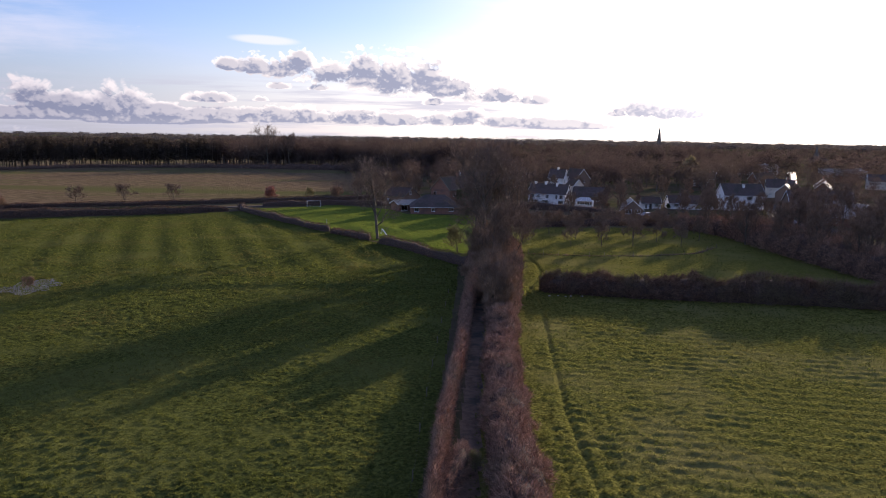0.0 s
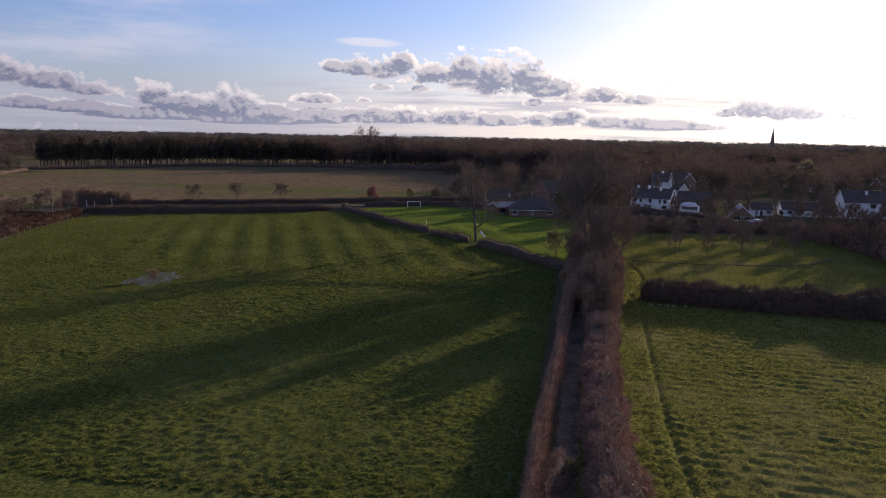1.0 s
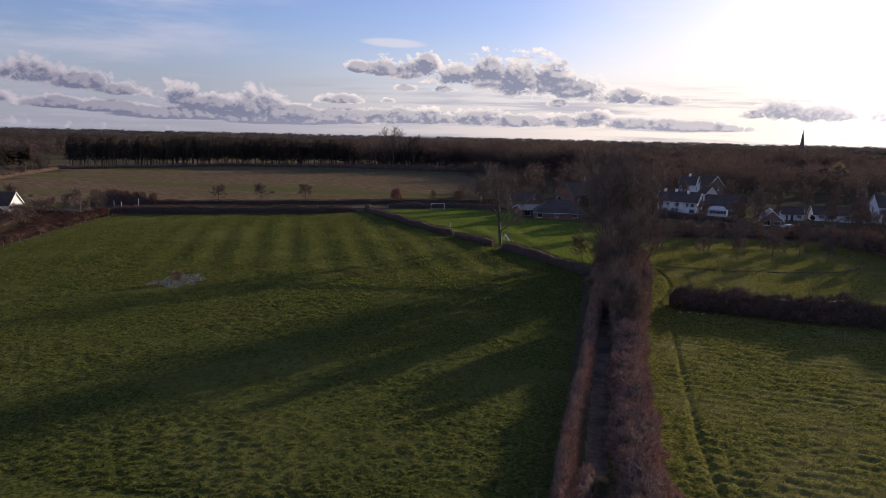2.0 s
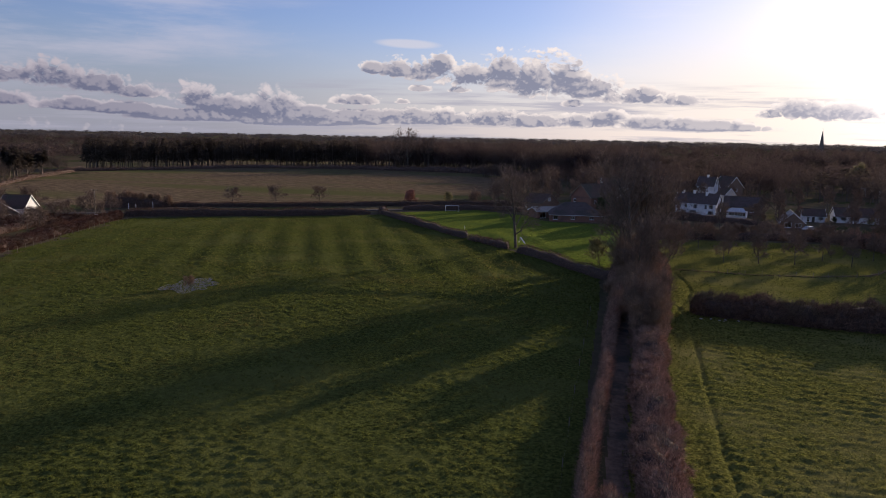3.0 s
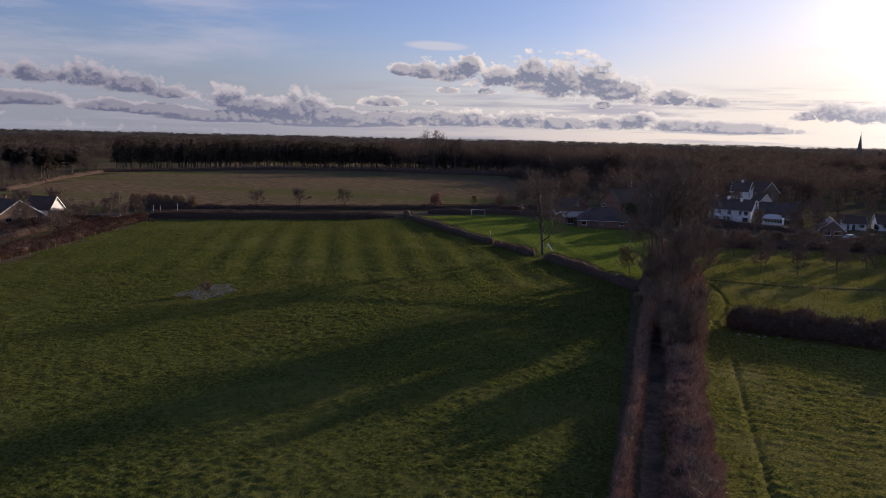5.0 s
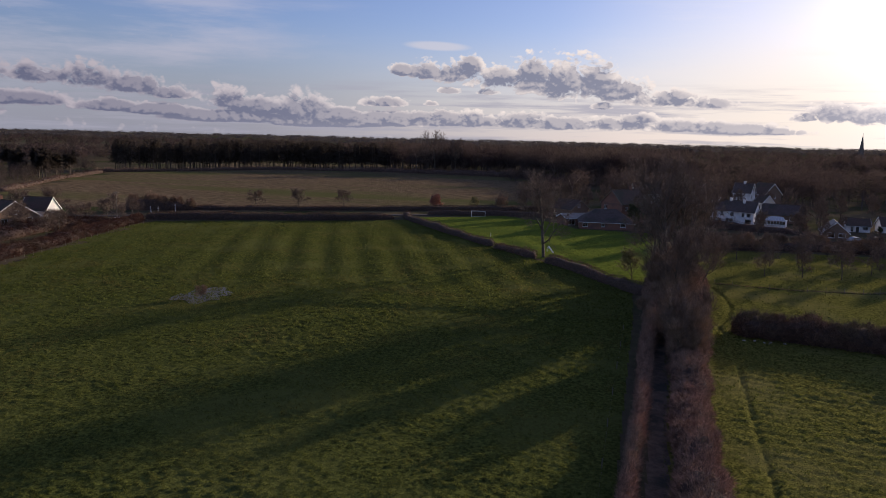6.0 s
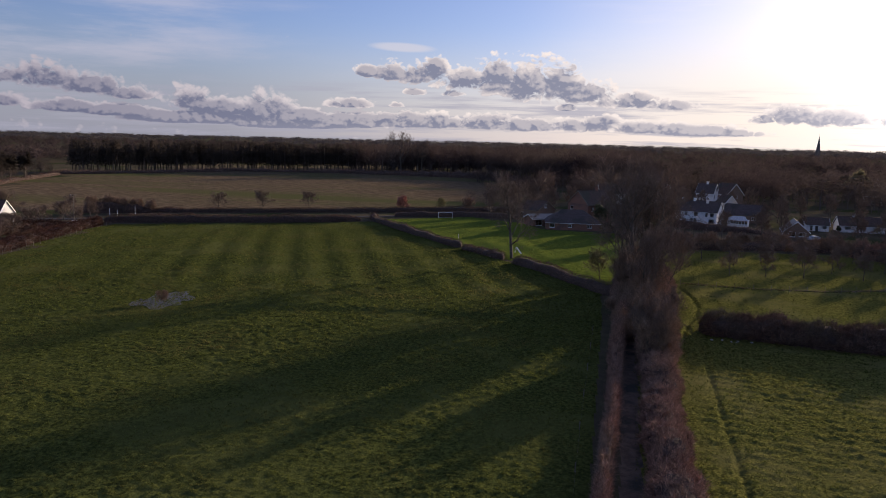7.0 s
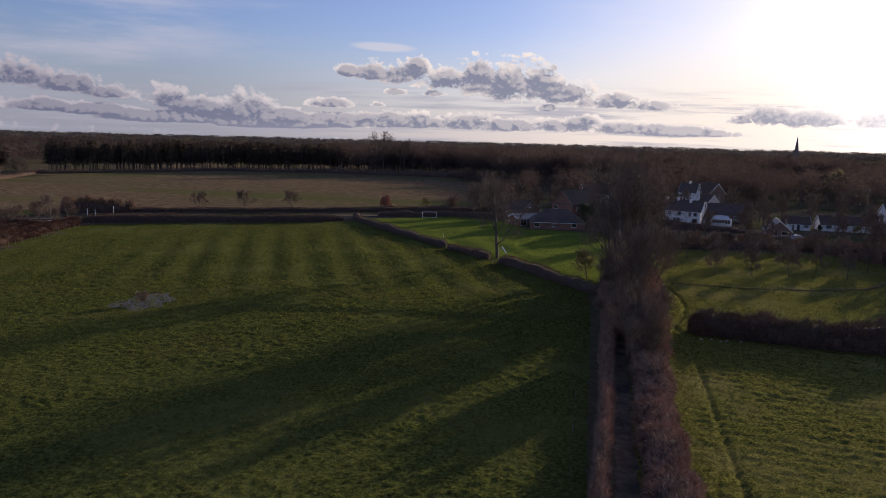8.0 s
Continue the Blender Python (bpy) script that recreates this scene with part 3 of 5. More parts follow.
def build_ground():
    xs = fine_lines(-4400, 4400, -82, 52, 0.31, 260)
    near, rest = np.concatenate([np.arange(42, 132, 0.31), np.arange(132, 152, 0.45)]), fine_lines(152, 4400, 152, 250, 0.85, 260)
    ys = np.concatenate([fine_lines(-4400, 42, 41, 42, 1.0, 260)[:-1], near, rest])
    ys = np.unique(ys[(ys < 4700)])
    ys = ys[np.concatenate([[True], np.diff(ys) > 0.05])]
    X, Y = np.meshgrid(xs, ys)
    z = land(X, Y)
    # tussocks, in the grass only
    grassy = (inside(X, Y, PASTURE_EDGE) | inside(X, Y, RIGHT_FIELD) | inside(X, Y, ORCHARD)).astype(float)
    lump = lattice(X / 0.8, Y / 0.65, 21) * 0.35 + lattice(X / 0.45, Y / 0.4, 22) * 0.65
    patch = 0.4 + 0.9 * lattice(X / 9, Y / 9, 23)
    z = z + grassy * 0.20 * (np.clip(lump - 0.42, 0, 1) * 1.8) * patch
    wheel = np.abs(X - np.interp(Y, [20, 45, 62, 78, 99, 112], [14.0, 14.3, 14.7, 15.9, 17.6, 18.3]))
    right = inside(X, Y, RIGHT_FIELD)
    z = z - 0.18 * right * (step(wheel, 0.45, 0.1) + 0.6 * step(np.abs(wheel - 1.9), 0.4, 0.1) * (Y < 62))
    foot = np.abs(X - np.interp(Y, [112, 118, 126, 134, 142, 150], [16.6, 17.6, 20.4, 22.2, 22.4, 21.4]))
    z = z - 0.22 * step(foot, 0.55, 0.15) * (Y > 112) * (Y < 151)
    # old drill rows, bending round the field
    drill = Y + 0.19 * X + 2.5 * (lattice(X / 26, Y / 26, 61) - 0.5)
    z = z + right * (X > 14) * 0.065 * np.sin(drill * 2 * math.pi / 1.9) * lattice(X / 6, Y / 6, 62)
    pud = np.hypot((X + 67.2) / 4.5, (Y - 114.0) / 6.2) + 0.9 * (lattice(X / 1.7, Y / 1.7, 31) - 0.5)
    level = ground_at(-67.2, 114.0)
    z = np.where(pud < 1.7, z + (level - 0.10 - z) * step(pud, 1.7, 0.9), z)
    lane = inside(X, Y, LANE)
    z = z - 0.12 * lane
    verts = np.stack([X, Y, z], 2).reshape(-1, 3)
    ny, nx = X.shape
    i, j = np.meshgrid(np.arange(ny - 1), np.arange(nx - 1), indexing="ij")
    a = (i * nx + j).ravel()
    faces = np.stack([a, a + 1, a + nx + 1, a + nx], 1)
    cx, cy = (X[:-1, :-1] + X[1:, 1:]).ravel() / 2, (Y[:-1, :-1] + Y[1:, 1:]).ravel() / 2
    which = np.full(len(cx), 4)
    which[np.hypot(cx, cy) > 900] = 6
    which[(cy < 100) & (np.abs(cx) > 130)] = 6
    which[inside(cx, cy, MEADOW)] = 3
    which[inside(cx, cy, ARABLE)] = 3
    which[inside(cx, cy, PASTURE_EDGE)] = 0
    which[inside(cx, cy, RIGHT_FIELD)] = 1
    which[inside(cx, cy, ORCHARD)] = 7
    which[inside(cx, cy, PADDOCK)] = 2
    which[inside(cx, cy, LANE)] = 5
    me = mesh_np("ground", verts, faces, [PASTURE, FIELD, LAWN, STUBBLE, SCRUBLAND, MUD, FARLAND, FIELD], which, smooth=True)
    tagged(new("ground", me), "rough green pasture, winter field, brown stubble and muddy lane", "ground", kind="structure")
    return level


puddle_level = build_ground()


def build_puddle():
    rng = np.random.default_rng(4)
    bm = bmesh.new()
    c = bm.verts.new((0, 0, 0))
    ring = []
    for k in range(64):
        a = 2 * math.pi * k / 64
        r = 6.4 * (0.85 + 0.45 * noise.noise((2 * math.cos(a), 2 * math.sin(a), 3.3)))
        ring.append(bm.verts.new((r * math.cos(a) * 0.84, r * math.sin(a) * 1.12, 0)))
    for k in range(64):
        bm.faces.new((c, ring[k], ring[(k + 1) % 64]))
    ob = part("water", bm, WATER, None, "grey sky-reflecting puddle lying in the green pasture")
    ob.location = (-67.2, 114.0, puddle_level - 0.055)
    tagged(ob, category="puddle", kind="structure")


build_puddle()


def strip(name, line, mat, label, lift=0.06):
    """A road along a line of (x, y, width), slightly cambered."""
    pts, d, s = path_points(line, 3.0)
    side = np.stack([d[:, 1], -d[:, 0]], 1)
    rows = []
    for f, h in ((-0.5, -0.3), (-0.5, lift), (0.0, lift + 0.05), (0.5, lift), (0.5, -0.3)):
        x, y = pts[:, 0] + side[:, 0] * f * pts[:, 2], pts[:, 1] + side[:, 1] * f * pts[:, 2]
        rows.append(np.stack([x, y, land(x, y) + h], 1))
    V = np.stack(rows, 1)
    i, j = np.meshgrid(np.arange(len(pts) - 1), np.arange(4), indexing="ij")
    a = (i * 5 + j).ravel()
    tagged(new(name, mesh_np(name, V.reshape(-1, 3), np.stack([a, a + 5, a + 6, a + 1], 1), [mat], smooth=False)), label, "road", kind="structure")


strip("road", [(-230, 150, 5), (-165, 203, 5), (-138, 216, 5), (-72, 247, 5), (-40, 268, 5), (20, 292, 5)], ASPHALT, "narrow grey country road between hedges")
strip("road", [(120, 190, 6), (116, 232, 6), (128, 262, 6), (150, 300, 6), (176, 350, 6)], ASPHALT, "grey village street between the houses")
strip("road", [(178, 354, 6), (206, 410, 7), (300, 600, 7)], WET_ASPHALT, "wet shining village street among the far houses")

# ---- hedges ----
hedge([(0.4, 20, 1.1, 2.2), (2.0, 45, 1.2, 2.3), (2.75, 58, 1.2, 2.2), (4.9, 80, 1.2, 2.1), (6.7, 104, 1.5, 2.3), (8.3, 120, 2.2, 2.8), (9.6, 146, 3.0, 3.0)], 11,
      "brown leafless hawthorn hedge beside the muddy lane", 1500, 0.40, 0.042, shaggy=1.3)
hedge([(2.4, 43, 0.9, 1.6), (4.0, 49.5, 1.6, 2.1), (4.2, 52.5, 1.2, 1.7)], 31, "bulging brown bramble on the lane side of the hedge", 700, 0.45, 0.03, shaggy=1.3)
hedge([(6.2, 20, 5.0, 2.7), (8.0, 42, 4.5, 2.7), (8.6, 58, 4.3, 2.6), (9.75, 78, 4.1, 2.6), (11.3, 97, 4.6, 2.9), (13.6, 118, 5.4, 3.2), (15.8, 140, 6.0, 3.4), (18.2, 160, 5.0, 3.4)], 12,
      "wide overgrown reddish-brown hedge beside the muddy lane", 2000, 0.42, 0.046, shaggy=1.2)
hedge([(19.6, 117.2, 5.2, 3.6), (32, 115.0, 5.6, 3.8), (49, 111.6, 5.4, 3.8), (71, 107.0, 5.2, 3.8), (105, 100, 5.2, 4.0)], 13,
      "dark brown field hedge with bare twigs on top", 2000, 0.75, 0.05, shaggy=1.3, mat=DARK_HEDGE)
hedge([(-142, 203.5, 2.6, 2.4), (-137, 205.5, 2.2, 2.5), (-116, 213.5, 2.2, 2.6), (-96, 221.5, 2.2, 2.4), (-76, 230.0, 2.2, 2.2), (-69, 234.5, 2.0, 1.6)], 14, "clipped dark roadside hedge at the far end of the pasture", 700, 0.40, 0.06, square=True, mat=DARK_HEDGE)
hedge([(-152, 230, 1.8, 1.8), (-112, 247.5, 1.8, 1.7), (-75, 263.5, 1.8, 1.8), (-62, 270.5, 1.8, 2.0), (-36, 281, 2.2, 2.4), (-10, 290, 2.2, 2.4)], 15, "low clipped hedge between the road and the stubble field", 520, 0.40, 0.06, square=True, mat=DARK_HEDGE)
hedge([(-68, 246, 2.6, 2.0), (-64, 235, 2.6, 2.0), (-45, 210, 2.6, 2.1), (-28, 188.5, 2.6, 2.1)], 16, "brown hedge between the pasture and the paddock", 330, 0.4, 0.045, square=True, mat=DARK_HEDGE)
hedge([(-27, 187, 3.4, 1.6), (-20, 178, 4.0, 1.8), (-15.5, 172.5, 4.0, 2.2)], 17, "rounded brown bramble hedge beside the bare tree", 380, 0.6, 0.05, mat=DARK_HEDGE)
hedge([(-12.5, 169, 2.8, 2.0), (-4, 156, 2.8, 2.1), (5.0, 142.2, 3.0, 2.3), (8.4, 137.5, 3.2, 2.6)], 18, "dark brown hedge along the foot of the paddock", 380, 0.45, 0.045, square=True, mat=DARK_HEDGE)
hedge([(-62, 252.5, 1.6, 2.2), (-40, 262.5, 1.6, 2.2), (-16, 262, 1.6, 2.2)], 19, "dark clipped hedge behind the football goal", 220, 0.35, 0.05, square=True, mat=DARK_HEDGE)
hedge([(-123, 105, 4, 2.2), (-124.5, 126, 5, 2.3), (-129, 147, 6, 2.4), (-136, 177, 6, 2.4), (-141, 200, 4, 2.2)], 20, "broad reddish-brown overgrown hedge beside the pasture", 900, 0.7, 0.06, mat=RED_SCRUB)
hedge([(-150, 130, 7, 2.6), (-146, 150, 7, 2.4), (-149, 172, 5, 2.2)], 21, "brown scrub in front of the bungalow garden", 260, 0.9, 0.07, mat=RED_SCRUB)
hedge([(-254, 262, 4, 2.2), (-291, 336, 4, 2.2), (-314, 400, 4, 2.4)], 22, "dark brown bank and hedge beside the stubble field", 110, 0.8, 0.09, mat=DARK_HEDGE)
hedge([(-158, 128, 9, 3.0), (-153, 150, 10, 3.2), (-149, 172, 8, 2.8), (-146, 190, 6, 2.4)], 33, "tangled red-brown bramble scrub before the bungalow", 700, 0.9, 0.07, mat=RED_SCRUB)
hedge([(-164, 223, 4.5, 3.6), (-157, 226.5, 5.5, 4.4), (-150, 229.5, 4.5, 3.8), (-143, 232.5, 3.0, 2.6)], 34, "dark overgrown bushes beside the country road", 260, 1.1, 0.05, mat=DARK_HEDGE, shaggy=1.6)
hedge([(24, 205, 4, 2.6), (36, 209, 5, 2.6), (58, 212, 5, 2.6), (80, 211, 5, 2.4)], 23, "brown overgrown garden hedge behind the orchard", 250, 0.8, 0.06)
hedge([(30, 256, 2.4, 3.4), (36, 250, 2.4, 3.2), (46, 245, 2.4, 2.8), (56, 246, 2.2, 2.0), (63, 238, 2.2, 1.6)], 24, "dark garden hedge in front of the white cottage", 150, 0.4, 0.06, square=True)
# Added hedge, hidden behind the lane trees, that only casts shade on the paddock.
hedge([(15, 224, 3.0, 3.6), (17, 238, 3.0, 4.2), (17, 250, 3.0, 4.0)], 35, "added evergreen hedge shading the paddock from behind the lane trees", 260, 0.5, 0.10, mat=GREEN_LEAF)
hedge([(72, 206, 6, 3.4), (80, 199, 9, 4.6), (85, 184, 11, 6.0), (86, 164, 12, 6.4), (88, 142, 12, 6.2), (92, 118, 10, 5.4)], 25, "tall tangled brown thicket beside the orchard", 1100, 1.0, 0.06, shaggy=1.6)

hedge([(-322, 402, 4, 2.6), (-285, 452, 4, 2.2), (-250, 508, 4, 2.8), (-205, 522, 4, 2.0), (-168, 534, 5, 3.0), (-64, 524, 7, 5.0)], 32, "dark brown undergrowth along the edge of the wood", 90, 1.2, 0.12)

# ---- trees ----
BIG = [
    tree_meshes(101, height=21, spread=10.5, bare=0.18, up=0.14, limbs=10, kids=(6, 5), twigs=21, twig_len=1.3, twig_wide=0.045),
    tree_meshes(102, height=20, spread=8.0, bare=0.25, limbs=9, kids=(6, 5), twigs=22, twig_len=1.3, twig_wide=0.045, up=0.35),
    tree_meshes(103, height=17, spread=6.5, bare=0.2, limbs=9, kids=(5, 5), twigs=20, twig_len=1.2, twig_wide=0.042, stems=2, up=0.35),
]
GARDEN = [tree_meshes(150 + k, height=19, spread=7.5, bare=0.15, limbs=9, kids=(5, 3), twigs=16, twig_len=1.9, twig_wide=0.11, up=0.3) for k in range(3)]
SMALL = [tree_meshes(110 + k, height=4.6, spread=3.0, bare=0.3, limbs=7, kids=(5, 4), twigs=14, twig_len=0.7, twig_wide=0.035, up=0.1) for k in range(3)]
THORN = [tree_meshes(120 + k, height=6.5, spread=3.6, bare=0.22, limbs=8, kids=(5, 4), twigs=16, twig_len=0.8, twig_wide=0.045, up=0.15) for k in range(2)]
SCRUB = [tree_meshes(130 + k, twig=MID_TWIG, height=5.5, spread=2.6, bare=0.1, limbs=7, kids=(5,), twigs=18, twig_len=1.1, twig_wide=0.05, stems=5, up=0.35) for k in range(3)]
IVY = tree_meshes(140, twig=OLIVE_TWIG, height=6.5, spread=3.4, bare=0.12, limbs=9, kids=(5, 4), twigs=12, twig_len=0.35, twig_wide=0.10, stems=2)
REDBUSH = tree_meshes(141, twig=RED_TWIG, height=4.6, spread=2.2, bare=0.1, limbs=8, kids=(5,), twigs=50, twig_len=0.8, twig_wide=0.07, stems=3)
EVERGREEN = tree_meshes(142, twig=GREEN_LEAF, height=7, spread=2.6, bare=0.05, limbs=14, kids=(6,), twigs=60, twig_len=0.7, twig_wide=0.22, stems=1)
WILLOW = tree_meshes(143, twig=PALE_TWIG, height=14, spread=6.5, bare=0.2, limbs=9, kids=(6, 4), twigs=30, twig_len=1.6, twig_wide=0.14, up=0.1)
FIR = tree_meshes(144, twig=PINE, height=17, spread=4.5, bare=0.35, limbs=16, kids=(7,), twigs=60, twig_len=1.1, twig_wide=0.35, up=0.1)

for k, (x, y, turn, size) in enumerate([(12.4, 146, 10, 1.08), (16.4, 153, 130, 1.12), (16.6, 140, 60, 0.72), (14.6, 158, 300, 0.95), (10.4, 151, 80, 0.8)]):
    plant("tree", BIG[(0, 1, 2, 0, 1)[k]], x, y, turn, size, "tall bare tree growing out of the lane hedge", group="lane trees")
for k, (x, y, turn, size) in enumerate([(11.2, 100, 20, 0.46), (11.8, 106, 210, 0.50), (12.9, 130, 130, 0.80)]):
    plant("tree", BIG[2], x, y, turn, size, "slender bare tree with several stems in the lane thicket", group="lane trees")
for k, (x, y, size) in enumerate([(11.0, 98, 0.95), (11.6, 103, 1.15), (12.2, 108, 1.15), (10.8, 106, 0.9), (12.4, 117, 0.8), (10.6, 128, 0.95), (13.2, 134, 1.2), (10.6, 141, 1.3), (14.6, 128, 0.95)]):
    plant("shrub", SCRUB[k % 3], x, y, 60 * k, size, "tall leafless thicket shrub grown over the lane", "shrub", "lane thicket")
plant("tree", IVY, 6.4, 154, 0, 0.85, "low ivy-clad tree with olive leaves beside the paddock")
plant("tree", BIG[0], -13.6, 174.5, 60, 0.88, "bare upright tree in the paddock hedge corner")
rng = np.random.default_rng(7)
for k in range(44):
    y = 108 + 46 * rng.random()
    x = np.interp(y, [104, 146, 160], [8.3, 12.5, 15]) + rng.normal() * (1.2 + (y - 108) / 40)
    plant("shrub", SCRUB[k % 3], x, y, 360 * rng.random(), 0.34 + 0.75 * rng.random() * (0.1 + (y - 108) / 46), "leafless thicket shrub grown over the lane", "shrub", "lane thicket")
for k, (x, y, size) in enumerate([(-125, 243.5, 1.0), (-110.5, 249.5, 1.05), (-95.6, 257, 1.05), (-168, 222, 0.8)]):
    plant("tree", THORN[k % 2], x, y, 77 * k, size, "small bare round-headed tree in the roadside hedge", group="roadside trees")
for k, (x, y, size) in enumerate([(-153, 228, 0.85), (-157, 227, 0.95), (-161, 225, 0.9), (-149, 231, 0.8), (-144, 232, 0.7)]):
    plant("shrub", SCRUB[k % 3], x, y, 70 * k, size, "brown leafless bush beside the country road", "shrub", "roadside bushes")
plant("shrub", REDBUSH, -66, 279, 0, 1.05, "russet-red leafless bush at the road corner", "shrub")
plant("shrub", IVY, -50, 281, 40, 0.7, "small olive-green bush beside the road", "shrub")
plant("shrub", SCRUB[1], -40, 283, 40, 0.9, "dark bare bush beside the road", "shrub")
plant("shrub", SCRUB[0], -65.8, 111.6, 20, 0.36, "bare bush standing at the edge of the puddle", "shrub")
ORCHARD_TREES = [(34, 166.5), (41.7, 167.5), (49.6, 168.5), (27.5, 186), (37.8, 180.4), (63.2, 189), (68, 193), (32.1, 189), (45, 186), (54, 184), (58, 177), (62, 170), (50, 195), (40, 196), (70, 180), (25, 176), (57, 197), (66, 200), (30, 200)]
for k, (x, y) in enumerate(ORCHARD_TREES):
    plant("fruit_tree", SMALL[k % 3], x, y, 50 * k, 0.85 + 0.4 * ((k * 7) % 5) / 5, "bare old fruit tree standing in rough grass", group="orchard trees")
rng = np.random.default_rng(19)
for k in range(22):
    x = 26 + 58 * (k + rng.random()) / 22
    plant("shrub", SCRUB[k % 3], x, 203 + 12 * rng.random(), 360 * rng.random(), 0.45 + 0.35 * rng.random(), "brown leafless bush in the gardens behind the orchard", "shrub", "garden bushes")
rng = np.random.default_rng(9)
for k, (x, y, size) in enumerate([(96, 150, 0.62), (104, 160, 0.7), (108, 142, 0.66), (98, 178, 0.66), (103, 190, 0.7), (108, 204, 0.62), (114, 172, 0.66), (118, 152, 0.66), (88, 222, 0.55), (112, 188, 0.7), (122, 178, 0.66), (116, 206, 0.6), (78, 196, 0.52), (82, 188, 0.56), (87, 181, 0.6), (80, 175, 0.55), (90, 170, 0.62), (83, 163, 0.58), (92, 158, 0.6), (85, 150, 0.6), (94, 146, 0.62), (87, 138, 0.58), (96, 132, 0.6), (90, 126, 0.55), (110, 130, 0.66), (120, 136, 0.7), (44, 226, 0.42), (54, 222, 0.45), (62, 226, 0.36), (30, 226, 0.5),
                                     (24, 214, 0.5), (82, 228, 0.4), (22, 240, 0.5), (28, 258, 0.5), (70, 262, 0.5), (90, 252, 0.4), (100, 256, 0.45), (134, 252, 0.45), (-22, 262, 0.5), (-30, 272, 0.5), (-8, 276, 0.55), (48, 288, 0.5), (43, 292, 0.55), (62, 300, 0.5), (70, 305, 0.55), (34, 280, 0.5), (75, 285, 0.5), (84, 290, 0.5), (94, 288, 0.55), (66, 270, 0.4), (104, 288, 0.5), (74, 254, 0.3), (24, 272, 0.5), (14, 285, 0.5), (0, 285, 0.55), (-22, 280, 0.5), (122, 286, 0.55), (138, 270, 0.5)]):
    plant("tree", GARDEN[k % 3], x, y, 360 * rng.random(), size, "bare garden tree among the village houses", group="garden trees")
# The five from (14, 236) to (24, 236) are added, unseen, to shade the paddock.
for k, (x, y, size) in enumerate([(84, 172, 0.55), (107, 178, 0.5), (110, 160, 0.5), (14, 236, 1.1), (18, 243, 1.2), (21, 251, 1.3), (13, 251, 1.2), (24, 236, 1.2), (10, 254, 1.0), (14, 252, 0.8), (50, 290, 0.75), (55.5, 297, 0.85), (60, 292, 0.7), (64, 256, 0.35), (106, 262, 0.45), (88, 262, 0.35), (129, 230, 0.6)]):
    plant("shrub", EVERGREEN, x, y, 51 * k, size, "dark evergreen garden bush, some added unseen to shade the paddock", "shrub", "garden evergreens")
plant("shrub", WILLOW, 97.5, 256, 0, 0.2, "yellow-flowering garden bush beside the long bungalow", "shrub")
plant("shrub", IVY, 5.2, 49.5, 30, 0.26, "grey-green evergreen bush growing out of the lane hedge", "shrub")
plant("tree", WILLOW, 156, 437, 0, 1.0, "pale yellow-green willow among the far gardens")
plant("tree", BIG[0], -128, 537, 0, 1.38, "tall bare tree rising above the wood")
plant("tree", BIG[1], -112, 537, 100, 1.22, "tall bare tree rising above the wood")
for k, (x, y, size) in enumerate([(-290, 325, 0.95), (-298, 336, 1.0), (-304, 350, 0.9), (-318, 358, 1.0), (-296, 352, 0.9), (-314, 334, 1.0), (-330, 345, 1.05), (-308, 342, 1.0)]):
    plant("pine_tree", FIR, x, y, 77 * k, size, "dark pine with a bare trunk in the tree belt", group="pine belt")
for k, (x, y, size) in enumerate([(-150, 186, 0.9), (-151.5, 177.5, 0.65), (-148.5, 171, 0.7), (-158, 182, 0.6), (-146, 178, 0.9), (-141, 190, 0.8), (-150, 196, 1.0), (-158, 170, 1.0), (-152, 164, 0.9), (-172, 199, 1.2), (-178, 192, 1.2), (-147, 204, 0.9), (-170, 166, 1.1), (-143, 168, 0.8), (-140, 160, 0.8)]):
    plant("tree", THORN[k % 2], x, y, 50 * k, size, "bare garden tree beside the bungalow", group="bungalow trees")

